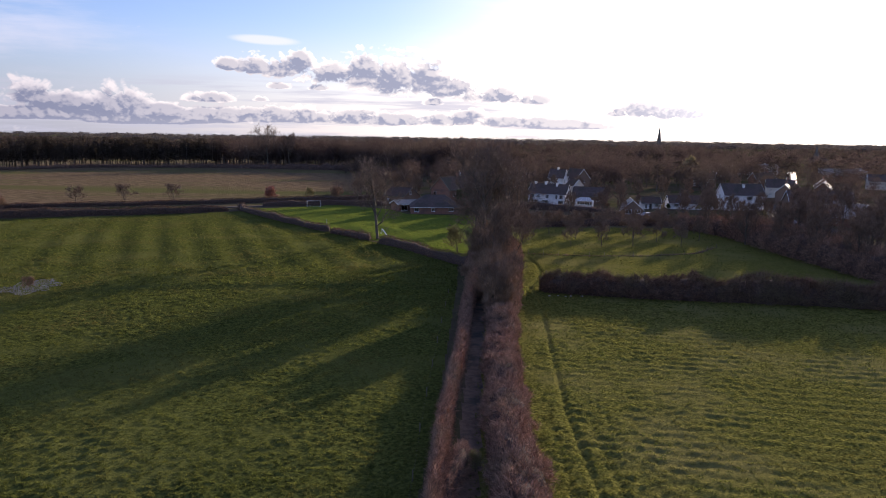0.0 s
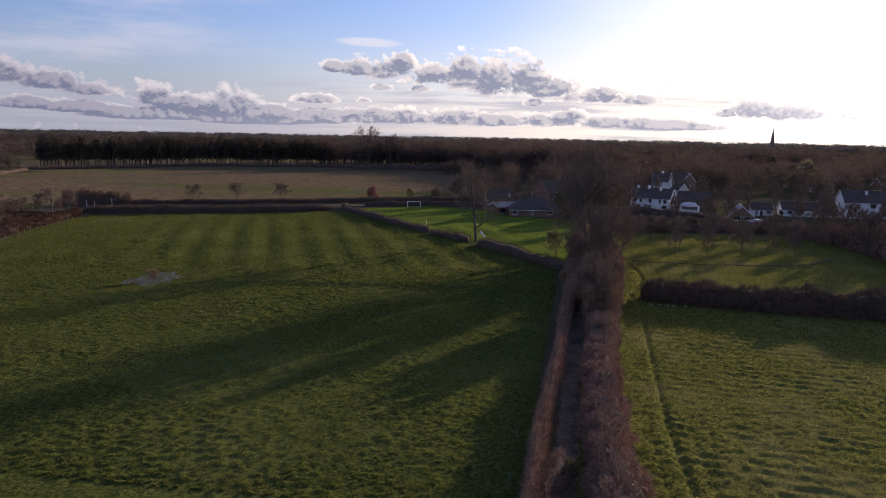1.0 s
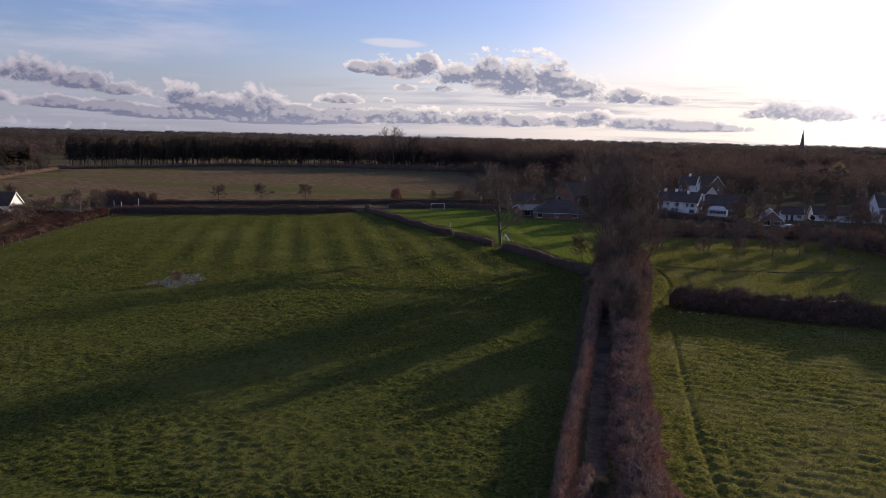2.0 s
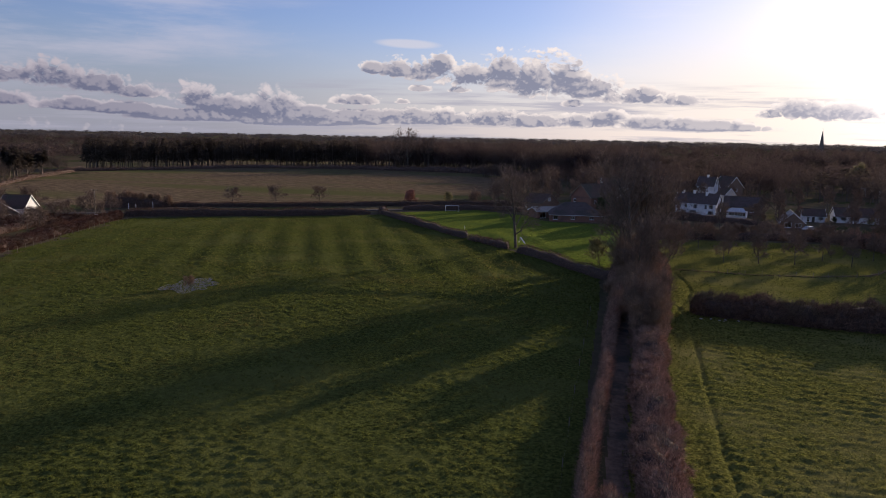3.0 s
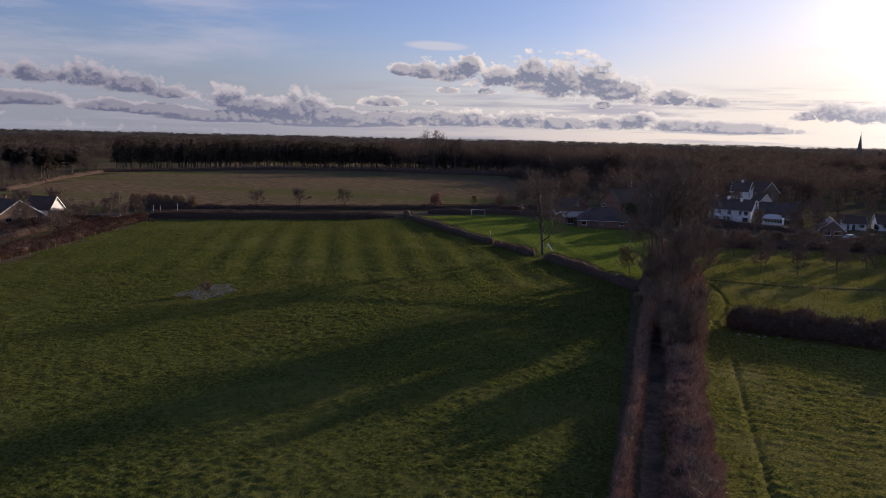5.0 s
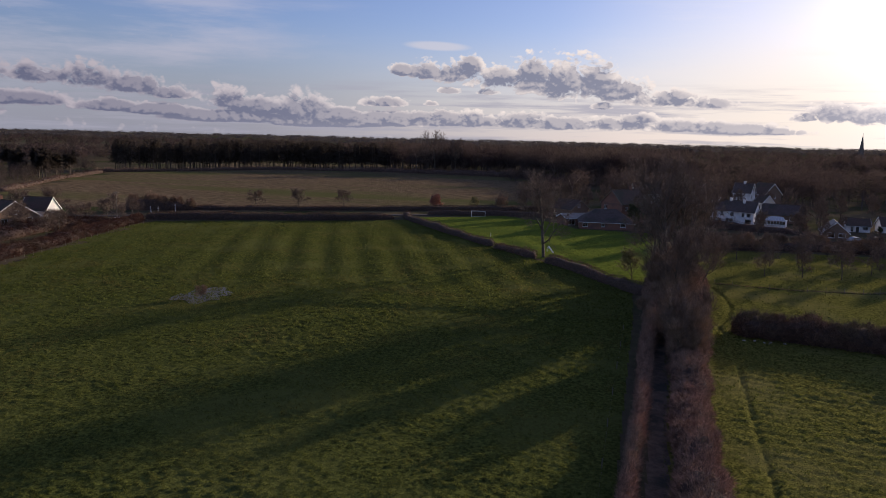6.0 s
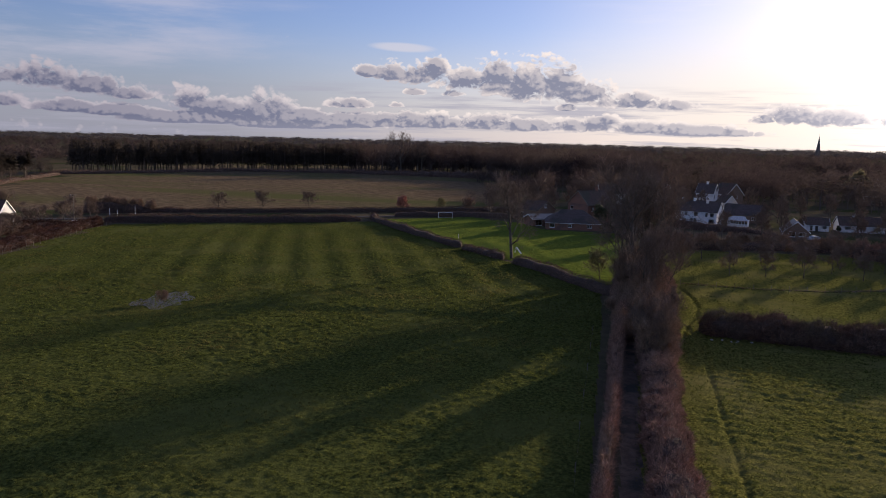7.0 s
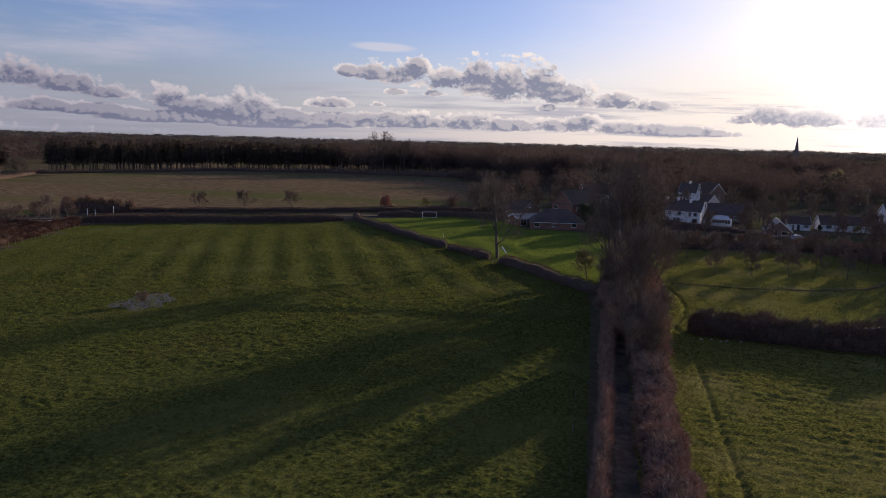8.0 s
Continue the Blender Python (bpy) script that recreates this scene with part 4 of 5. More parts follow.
# ---- woods ----


def wood_template(rng, kind):
    """One far tree of height 1: trunk and limbs, and crown."""
    if kind == "pine":
        segs = [((0, 0, 0), (0, 0, 0.9), 0.013, 0.004)]
        n = 240
        z = 0.30 + 0.70 * rng.random(n) ** 0.8
        r = 0.17 * np.sqrt(rng.random(n)) * (1.25 - z)  / 0.7
        a = rng.random(n) * 6.28
        base = np.stack([r * np.cos(a), r * np.sin(a), z], 1)
        way = np.stack([np.cos(a), np.sin(a), rng.normal(size=n) * 0.35 + 0.1], 1)
        tw = slivers(rng, base, way, 0.04 + 0.05 * rng.random(n), 0.032)
    else:
        segs = [((0, 0, 0), (0.01, 0, 0.5), 0.016, 0.009)]
        for k in range(7):
            a, h = 0.9 * k + rng.random(), 0.2 + 0.3 * rng.random()
            segs.append(((0, 0, h), (0.2 * math.cos(a), 0.2 * math.sin(a), h + 0.3), 0.008, 0.003))
        n = {"bare": 300, "far": 70, "hazy": 50}[kind]
        d = rng.normal(size=(n, 3))
        d /= np.linalg.norm(d, axis=1, keepdims=True)
        r = rng.random(n) ** 0.45
        lob = 0.75 + 0.5 * lattice(d[:, 0] * 2 + 9, d[:, 1] * 2 + d[:, 2] + 9, int(rng.integers(99)))
        base = d * (r * lob)[:, None] * np.array([0.30, 0.30, 0.36]) + np.array([0, 0, 0.60])
        way = d * 0.8 + np.array([0, 0, 0.25]) + rng.normal(size=(n, 3)) * 0.6
        if kind == "bare":
            tw = slivers(rng, base, way, 0.06 + 0.07 * rng.random(n), 0.014)
        else:
            tw = slivers(rng, base, way, 0.13 + 0.08 * rng.random(n), 0.06 if kind == "far" else 0.09)
    v, f = tubes([(np.array(a), np.array(b), c, d2) for a, b, c, d2 in segs], 3)
    return (v, f), tw


def wood(name, kind, x, y, low, high, seed, label, twig, wide=1.0, trunks=True):
    """A wood of many trees joined into one object."""
    rng = np.random.default_rng(seed)
    tv, tf, cv, cf, s1, s2 = [], [], [], [], 0, 0
    pick = rng.integers(0, 4, len(x))
    for k in range(4):
        trunk, crown = wood_template(rng, kind)
        i = pick == k
        m = int(i.sum())
        if not m:
            continue
        h = rng.uniform(low, high, m)
        sc = np.stack([h * wide * rng.uniform(0.8, 1.25, m), h * wide * rng.uniform(0.8, 1.25, m), h], 1)
        at = np.stack([x[i], y[i], land(x[i], y[i]) - 0.1], 1)
        tu = rng.random(m) * 6.28
        v, f = strewn(crown, at, sc, tu, k)
        cv.append(v), cf.append(f + s1)
        s1 += len(v)
        if trunks:
            v, f = strewn(trunk, at, sc, tu, k)
            tv.append(v), tf.append(f + s2)
            s2 += len(v)
    t = thing(name, pose(0, 0, 0), label, "woodland", kind="stuff")
    part("crowns", mesh_np("crowns", np.concatenate(cv), np.concatenate(cf), [twig]), None, t)
    if trunks:
        part("trunks", mesh_np("trunks", np.concatenate(tv), np.concatenate(tf), [WOOD_BARK]), None, t)
    return t


rng = np.random.default_rng(31)
x, y = scatter(rng, [(-316, 425), (-248, 515), (-165, 540), (-165, 568), (-262, 545), (-338, 440)], 420)
wood("pine_wood", "pine", x, y, 12.5, 22, 1, "dark pine plantation with bare trunks beyond the stubble field", PINE)
x, y = scatter(rng, [(-170, 538), (-60, 528), (-25, 470), (20, 430), (60, 520), (0, 640), (-200, 640)], 520)
wood("bare_wood", "bare", x, y, 16, 25, 2, "leafless brown broadleaf wood beyond the stubble field", WOOD_TWIG)
x, y = scatter(np.random.default_rng(36), [(10, 330), (60, 330), (150, 330), (260, 420), (330, 640), (60, 640)], 60)
wood("evergreen_wood", "pine", x, y, 9, 16, 12, "dark evergreen trees scattered through the village", PINE, 1.5)
x, y = scatter(rng, [(-16, 330), (30, 310), (60, 345), (140, 345), (190, 430), (300, 640), (60, 640), (-15, 470)], 620)
wood("bare_wood", "bare", x, y, 9, 17, 3, "leafless brown trees behind the village", WOOD_TWIG, 1.15)
x, y = scatter(rng, [(-45, 300), (-14, 312), (-14, 440), (-60, 520), (-75, 500), (-30, 400)], 120)
wood("scrub_wood", "bare", x, y, 4, 9, 4, "grey-brown willow scrub at the corner of the stubble field", WOOD_TWIG, 1.5)
x, y = scatter(rng, [(-250, 262), (-300, 345), (-316, 405), (-400, 440), (-420, 300), (-300, 235)], 210, lambda a, b: (a < -258 - (b - 262) * 0.42))
wood("bare_wood", "bare", x, y, 6, 11, 5, "bare tree belt beside the stubble field", WOOD_TWIG)
x, y = scatter(rng, [(140, 260), (170, 250), (330, 330), (420, 640), (240, 640), (190, 430)], 330, lambda a, b: np.abs(a - np.interp(b, [190, 240, 300, 410, 600], [120, 118, 150, 206, 300])) > 7)
wood("bare_wood", "bare", x, y, 6, 12, 6, "leafless trees among the village gardens", WOOD_TWIG, 1.2)
x, y = scatter(rng, [(-168, 130), (-168, 160), (-240, 250), (-330, 240), (-330, 60), (-180, 60)], 160, lambda a, b: np.abs((b - 203) - (a + 165) * 0.82) > 9)
wood("bare_wood", "bare", x, y, 6, 11, 7, "bare trees beyond the bungalow", WOOD_TWIG, 1.1)


x, y = scatter(rng, [(170, 590), (235, 590), (240, 685), (180, 685)], 70)
wood("bare_wood", "bare", x, y, 15, 23, 11, "tall bare trees round the churchyard", WOOD_TWIG)


def far_places(count, r0, r1, a0, a1, seed):
    rng = np.random.default_rng(seed)
    r = r0 * (r1 / r0) ** rng.random(count)
    a = np.radians(rng.uniform(a0, a1, count))
    x, y = r * np.sin(a), r * np.cos(a)
    clump = lattice(x / 160, y / 160, 40) * 0.6 + lattice(x / 60, y / 60, 41) * 0.4
    return x, y, r, clump


x, y, r, c = far_places(7500, 600, 2000, -60, 55, 51)
ok = (c > 0.40) & ~((x < -165) & (x > -430) & (r < 770))
wood("distant_wood", "far", x[ok], y[ok], 6, 15, 8, "distant leafless woods and hedgerow trees", WOOD_TWIG, 1.25, trunks=False)
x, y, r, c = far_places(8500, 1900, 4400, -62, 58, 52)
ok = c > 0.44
wood("distant_wood", "hazy", x[ok], y[ok], 6, 17, 9, "wooded country near the horizon, tinted bluish for haze", FAR_TWIG, 2.8, trunks=False)
x, y, r, c = far_places(1500, 640, 2600, -60, 55, 53)
ok = c > 0.55
wood("distant_wood", "pine", x[ok], y[ok], 10, 16, 10, "distant dark evergreens among the woods", PINE, 1.1, trunks=False)

# ---- houses ----


def wall_with_openings(bm, length, height, thick, openings):
    """An upright wall along x from 0, its outer face at y = 0, with openings (x, z, w, h) right through it."""
    xs = sorted({0.0, length, *[o[0] for o in openings], *[o[0] + o[2] for o in openings]})
    zs = sorted({0.0, height, *[o[1] for o in openings], *[o[1] + o[3] for o in openings]})
    for x0, x1 in zip(xs, xs[1:]):
        for z0, z1 in zip(zs, zs[1:]):
            mx, mz = (x0 + x1) / 2, (z0 + z1) / 2
            if not any(o[0] < mx < o[0] + o[2] and o[1] < mz < o[1] + o[3] for o in openings):
                box(bm, x0, 0, z0, x1, thick, z1)
    bmesh.ops.remove_doubles(bm, verts=bm.verts, dist=0.0005)


def window(parent, m, w, h, frame_mat, panes=2):
    """A window in its opening: frame, bars, panes, sill; local x along the wall, outer face at y = 0."""
    f = 0.09
    bm = boxes((0, 0.06, 0, w, 0.14, f), (0, 0.06, h - f, w, 0.14, h), (0, 0.06, f, f, 0.14, h - f), (w - f, 0.06, f, w, 0.14, h - f))
    for k in range(1, panes):
        box(bm, w * k / panes - 0.03, 0.065, f, w * k / panes + 0.03, 0.135, h - f)
    ob = part("window", bm, frame_mat, parent)
    ob.matrix_local = m
    for k in range(panes):
        part("pane", boxes((w * k / panes + 0.032, 0.09, f + 0.002, w * (k + 1) / panes - 0.032, 0.10, h - f - 0.002)), PANE, ob)
    part("sill", boxes((-0.06, -0.07, -0.09, w + 0.06, 0.058, -0.004)), frame_mat, ob)
    return ob


def house(name, x, y, turn, L, W, eave, ridge, wall_mat, roof_mat, label, front=(), right=(), left=(), chimneys=(), hip=0.0, frame_mat=None, gable_mat=None, verge=None, base=0.0, over=0.35, doors=()):
    """A house with its ridge along local x and its front towards local -y. Openings are (x, z, w, h) from the wall's own corner."""
    t = thing(name, pose(x, y, ground_at(x, y) + base - 0.05, 0, 0, turn), label, "house")
    frame_mat = frame_mat or WHITE
    th = 0.3
    faces = {
        "front": (pose(-L / 2, -W / 2, 0), L, list(front) + list(doors)),
        "right": (pose(L / 2, -W / 2 + th + 0.002, 0, 0, 0, 90), W - 2 * th - 0.004, list(right)),
        "back": (pose(L / 2, W / 2, 0, 0, 0, 180), L, []),
        "left": (pose(-L / 2, W / 2 - th - 0.002, 0, 0, 0, -90), W - 2 * th - 0.004, list(left)),
    }
    for key, (m, length, opens) in faces.items():
        bm = bmesh.new()
        low = [o for o in opens if o[1] + o[3] <= eave]
        wall_with_openings(bm, length, eave, th, low)
        ob = part("wall", bm, wall_mat, t)
        ob.matrix_local = m
        for o in opens:
            if key == "front" and o in doors:
                d = part("door", boxes((0.02, 0.08, 0, o[2] - 0.02, 0.14, o[3] - 0.02)), DARK_FRAME, t)
                d.matrix_local = m @ pose(o[0], 0, o[1])
                part("handle", boxes((o[2] - 0.18, 0.03, 0.95, o[2] - 0.12, 0.078, 1.1)), STEEL, d)
            else:
                proud = 0.0 if o[1] + o[3] <= eave else -0.145
                window(t, m @ pose(o[0], proud, o[1]), o[2], o[3], frame_mat, 2 if o[2] > 0.9 else 1)
    rise = ridge - eave
    if hip == 0:
        for s in (-1, 1):
            bm = bmesh.new()
            prism(bm, [(s * (L / 2 - th), -W / 2 + 0.01, eave + 0.001), (s * (L / 2 - th), W / 2 - 0.01, eave + 0.001), (s * (L / 2 - th), 0, ridge - 0.02)], s * th, 0, 0)
            part("gable", bm, gable_mat or wall_mat, t)
    slope = rise / (W / 2)
    k = over * slope
    for s in (-1, 1):
        bm = bmesh.new()
        if hip == 0:
            ring = [(-L / 2 - over, s * (W / 2 + over), eave - k), (L / 2 + over, s * (W / 2 + over), eave - k), (L / 2 + over, 0, ridge), (-L / 2 - over, 0, ridge)]
        else:
            ring = [(-L / 2 - over, s * (W / 2 + over), eave - k), (L / 2 + over, s * (W / 2 + over), eave - k), (L / 2 - hip, 0, ridge), (-L / 2 + hip, 0, ridge)]
        prism(bm, [(a, b, c + 0.03) for a, b, c in ring], 0, 0, 0.14)
        part("roof", bm, roof_mat, t)
    if hip:
        for s in (-1, 1):
            bm = bmesh.new()
            prism(bm, [(s * (L / 2 + over), -W / 2 - over, eave - k + 0.03), (s * (L / 2 + over), W / 2 + over, eave - k + 0.03), (s * (L / 2 - hip), 0, ridge + 0.03)], 0, 0, 0.14)
            part("roof", bm, roof_mat, t)
    part("ridge_cap", boxes((-L / 2 - over * (hip == 0) + hip, -0.13, ridge + 0.10, L / 2 + over * (hip == 0) - hip, 0.13, ridge + 0.24)), roof_mat, t)
    if hip == 0:
        for s in (-1, 1):
            for b in (-1, 1):
                bm = bmesh.new()
                prism(bm, [(s * (L / 2 + over + 0.003), b * (W / 2 + over), eave - k - 0.14), (s * (L / 2 + over + 0.003), b * (W / 2 + over), eave - k + 0.19), (s * (L / 2 + over + 0.003), 0, ridge + 0.19), (s * (L / 2 + over + 0.003), 0, ridge - 0.14)], s * 0.05, 0, 0)
                part("bargeboard", bm, verge or WHITE, t)
    for s in (-1, 1):
        bm = bmesh.new()
        rod(bm, (-L / 2 - over, s * (W / 2 + over + 0.07), eave - k + 0.02), (L / 2 + over, s * (W / 2 + over + 0.07), eave - k + 0.02), 0.065, sides=6)
        part("gutter", bm, verge or WHITE, t)
    for cx, cy, h in chimneys:
        z = ridge - abs(cy) * slope
        bm = boxes((cx - 0.42, cy - 0.32, z - 0.7, cx + 0.42, cy + 0.32, z + h), (cx - 0.5, cy - 0.4, z + h, cx + 0.5, cy + 0.4, z + h + 0.12))
        c = part("chimney", bm, BRICK if wall_mat is not WHITE_RENDER else WHITE_RENDER, t)
        for px in (-0.2, 0.2):
            bm = bmesh.new()
            rod(bm, (cx + px, cy, z + h + 0.12), (cx + px, cy, z + h + 0.5), 0.13, 0.11)
            part("chimney_pot", bm, CLAY, c)
    return t


def row(n, x0, gap, z, w, h):
    return [(x0 + gap * k, z, w, h) for k in range(n)]


house("house", 43.5, 264.4, -27, 14.4, 6.6, 4.9, 8.1, WHITE_RENDER, SLATE, "long white rendered cottage with a dark slate roof", row(2, 1.4, 2.2, 3.3, 0.8, 1.1) + [(6.8, 3.3, 1.1, 1.1), (10.6, 3.2, 0.7, 1.2), (12.2, 3.3, 1.1, 1.1), (1.0, 1.0, 1.2, 1.2), (2.7, 1.0, 1.2, 1.2), (5.4, 1.0, 1.0, 1.3), (6.7, 1.0, 1.0, 1.3), (11.8, 0.9, 1.8, 1.4)],
      [(2.5, 3.4, 0.9, 1.3), (2.3, 1.0, 1.0, 1.3)], chimneys=((-5.5, 0, 0.9), (-1.5, 0, 0.9), (3.0, -0.5, 1.1)), frame_mat=DARK_FRAME)
house("house", 54.6, 313, -28, 6.8, 6.0, 8.3, 11.8, WHITE_RENDER, SLATE, "white rendered gabled house with dark windows", [(1.2, 6.6, 0.9, 1.2)], [(2.6, 8.9, 0.8, 1.2), (1.2, 6.2, 0.9, 1.2)], [(2.5, 8.9, 0.8, 1.2)], frame_mat=DARK_FRAME, chimneys=((0, 0, 0.8),))
house("house", 64.5, 322, -62, 9, 8, 8.0, 12.2, BROWN_BRICK, CLAY, "brown brick house with a pale edged gable", [(2, 6.0, 1.2, 1.2)], [(3.8, 6.2, 1.2, 1.2)])
house("house", 57.0, 287, -70, 6, 4.2, 6.6, 9.0, CREAM, CLAY, "small cream gabled house behind the cottage", [(1, 5.0, 1, 1.1)], [(1.3, 5.0, 1.1, 1.2)], frame_mat=WHITE)
house("bungalow", 62.5, 282, -14, 13, 8, 3.0, 6.3, BROWN_BRICK, SLATE, "dark roofed bungalow behind the conservatory", row(3, 1.5, 3.8, 1.0, 1.4, 1.2), verge=POST_WOOD)
house("bungalow", 69.4, 245.0, -99, 9.5, 7.0, 2.2, 5.2, BROWN_BRICK, PALE_ROOF, "brown brick bungalow with white windows in its gable", row(2, 1.5, 3.6, 0.9, 1.5, 1.3), [(0.9, 0.5, 2.0, 1.6), (3.9, 0.7, 2.0, 1.3)])
house("bungalow", 82.4, 267.0, -6, 7, 6.5, 2.3, 4.4, WHITE_RENDER, CLAY, "low white rendered bungalow with a brown roof", [(1.2, 0.2, 0.9, 2.0), (4.8, 0.9, 1.6, 1.2)], doors=((2.8, 0.0, 0.95, 2.0),), base=-0.1)
house("bungalow", 98.6, 268, -4, 18, 7.5, 2.4, 5.0, WHITE_RENDER, CLAY, "long low white bungalow with a brown tiled roof", row(4, 1.6, 4.1, 0.9, 1.8, 1.3), chimneys=((-4, 0, 0.9),))
house("house", 117.0, 267.6, 4, 15.5, 7.5, 6.0, 9.9, WHITE_RENDER, SLATE, "large white rendered house with a dark roof", [(1.0, 4.1, 1.2, 1.1), (3.4, 4.1, 1.9, 1.2), (8.8, 4.1, 2.0, 1.3), (12.6, 4.1, 1.3, 1.3), (1.6, 1.0, 1.6, 1.4), (5.0, 1.0, 2.0, 1.4), (9.0, 1.0, 2.4, 1.5)], left=[(2.6, 3.8, 0.9, 2.0)], chimneys=((0.5, -1.2, 1.0),), frame_mat=DARK_FRAME)
house("house", 135.5, 246, -8, 21, 8.5, 5.2, 9.0, BROWN_BRICK, SLATE, "dark brick house with small white windows", [(2.2, 3.6, 1.1, 0.9), (5.0, 2.6, 1.2, 1.5), (8.8, 3.4, 1.2, 0.9), (11.2, 2.9, 1.4, 1.3), (4.6, 0.3, 1.9, 1.6)], chimneys=((-7, 0, 0.8), (3, 0, 0.8)))
house("house", 133.0, 221.5, -66, 11, 13.5, 2.9, 6.9, BRICK, PALE_ROOF, "brick house with a broad pale tiled roof", [(2, 0.9, 1.2, 1.2), (6, 0.9, 1.2, 1.2)], [(2.0, 0.8, 1.3, 1.4), (5.2, 0.3, 1.2, 2.1), (8.6, 0.8, 1.3, 1.4), (5.4, 3.6, 1.2, 1.2)])
house("house", 6.6, 263, 44, 12, 10, 6.8, 11.2, BRICK, CLAY, "red brick gabled house with a tall aerial", [(1.5, 4.5, 1.2, 1.2), (6, 4.5, 1.2, 1.2)], [(2.0, 4.6, 1.1, 1.1)], [(1.0, 4.6, 1.4, 1.3)], chimneys=((2.5, 0, 1.2),), verge=POST_WOOD)
house("bungalow", 0.4, 243.5, 4, 17.2, 11.5, 2.4, 6.0, BRICK, SLATE, "red brick bungalow with a hipped slate roof", [(1.2, 0.7, 1.6, 1.4), (7, 0.9, 1.2, 1.1), (13, 0.9, 1.6, 1.2)], hip=5.2)
house("garage", -10.0, 249, 30, 9, 6.5, 2.4, 3.6, BRICK, PALE_ROOF, "low brick outbuilding with a pale roof beside the bungalow", [(1, 0.1, 2.4, 2.0)])
house("house", -12.5, 268, -40, 10, 9, 3.6, 6.6, BROWN_BRICK, CLAY, "brown house with a steep dark gable", [(1.5, 1.2, 1.4, 1.2)], [(3, 4.3, 1.2, 1.2)], verge=POST_WOOD)
house("house", 30.0, 290, -60, 9, 7, 3.6, 6.4, BROWN_BRICK, CLAY, "brown brick house with a white edged gable behind the lane trees", [(1.5, 1.2, 1.2, 1.2)], [(2.4, 1.2, 1.4, 1.3)])
house("bungalow", -171.0, 177.2, -18, 16, 13.8, 2.6, 7.0, BROWN_BRICK, CLAY, "brown roofed bungalow behind bare garden trees", [(1.5, 0.9, 1.8, 1.3), (6, 0.9, 2.2, 1.4)], [(6.2, 3.2, 1.4, 1.3), (2.6, 0.8, 1.8, 1.4), (9.6, 0.8, 1.8, 1.4)], chimneys=((1, 0, 1.1),))
house("house", -168.0, 189.0, 10, 8, 7.6, 3.4, 7.0, WHITE_RENDER, CLAY, "white gable wing beside the bungalow", [(1, 0.9, 1.4, 1.2)], [(2.2, 0.9, 1.2, 1.3)])
FAR_HOUSES = [
    (162, 330, -20, 12, 7, 5, 8.5, CREAM, SLATE), (178, 322, 60, 11, 7, 5, 8.2, BRICK, PALE_ROOF), (190, 345, 62, 11, 7, 5, 8.2, BRICK, PALE_ROOF), (150, 300, 60, 10, 7, 5, 8.2, BROWN_BRICK, PALE_ROOF),
    (205, 300, -10, 16, 8, 5, 8.6, BRICK, SLATE), (225, 315, 15, 12, 8, 5, 8.5, WHITE_RENDER, SLATE), (240, 350, 40, 12, 8, 5, 8.5, BRICK, CLAY), (250, 395, -20, 14, 8, 5, 8.5, CREAM, SLATE),
    (185, 400, 10, 12, 8, 5, 8.5, BRICK, CLAY), (262, 470, -30, 14, 8, 5, 8.5, BRICK, PALE_ROOF), (150, 395, -30, 12, 8, 5, 8.5, BROWN_BRICK, CLAY), (300, 520, 20, 30, 12, 5, 7, CREAM, PALE_ROOF),
    (250, 560, 0, 34, 12, 6, 8, WHITE_RENDER, PALE_ROOF), (205, 520, 12, 14, 8, 5, 8.5, WHITE_RENDER, SLATE), (40, 365, -30, 12, 8, 5, 9, BRICK, CLAY), (18, 345, 15, 12, 8, 5, 9, CREAM, SLATE),
]
for x, y, turn, L, W, e, r, wm, rm in FAR_HOUSES:
    house("house", x, y, turn, L, W, e, r, wm, rm, "village house among bare trees", row(max(2, int(L / 4)), 1.2, 3.6, 3.1, 1.2, 1.2) + row(max(2, int(L / 4)), 1.2, 3.6, 0.9, 1.3, 1.3), [(W / 2 - 1, 3.0, 1.0, 1.2)], chimneys=((L / 4, 0, 0.9),))


def church(x, y, s, label):
    t = thing("church", pose(x, y, ground_at(x, y), 0, 0, 20), label, "church")
    t.scale = (s, s, s)
    bm = boxes((-3, -3, 0, 3, 3, 21), (-3.3, -3.3, 20.6, 3.3, 3.3, 21.6), (-3.6, -3.6, 0, -2.6, -2.6, 17), (2.6, -3.6, 0, 3.6, -2.6, 17), (-3.6, 2.6, 0, -2.6, 3.6, 17), (2.6, 2.6, 0, 3.6, 3.6, 17))
    part("tower", bm, STONE, t)
    bm = bmesh.new()
    rod(bm, (0, 0, 21.6), (0, 0, 41.5), 2.7, 0.09, 8)
    s2 = part("spire", bm, STONE, t)
    bm = bmesh.new()
    rod(bm, (0, 0, 41.4), (0, 0, 43.2), 0.06, 0.05, 6)
    box(bm, -0.5, -0.05, 42.5, 0.5, 0.05, 42.65)
    part("cross", bm, STEEL, s2)
    for a in range(4):
        bm = bmesh.new()
        prism(bm, [(-0.55, 0, 0), (0.55, 0, 0), (0.55, 0, 1.8), (0, 0, 2.8), (-0.55, 0, 1.8)], 0, 1.4, 0)
        o = part("lucarne", bm, STONE, s2)
        o.matrix_local = pose(0, 0, 0, 0, 0, 90 * a) @ pose(0, -2.5, 23.5)
    bm = boxes((3, -4.5, 0, 24, 4.5, 8))
    part("nave", bm, STONE, t)
    bm = bmesh.new()
    prism(bm, [(3, -5, 8), (3, 5, 8), (3, 0, 13)], 21.5, 0, 0)
    part("roof", bm, SLATE, t)


church(216.4, 700, 0.93, "stone village church with a slender tapering spire")
church(420, 790, 0.62, "far stone church with a short spire")

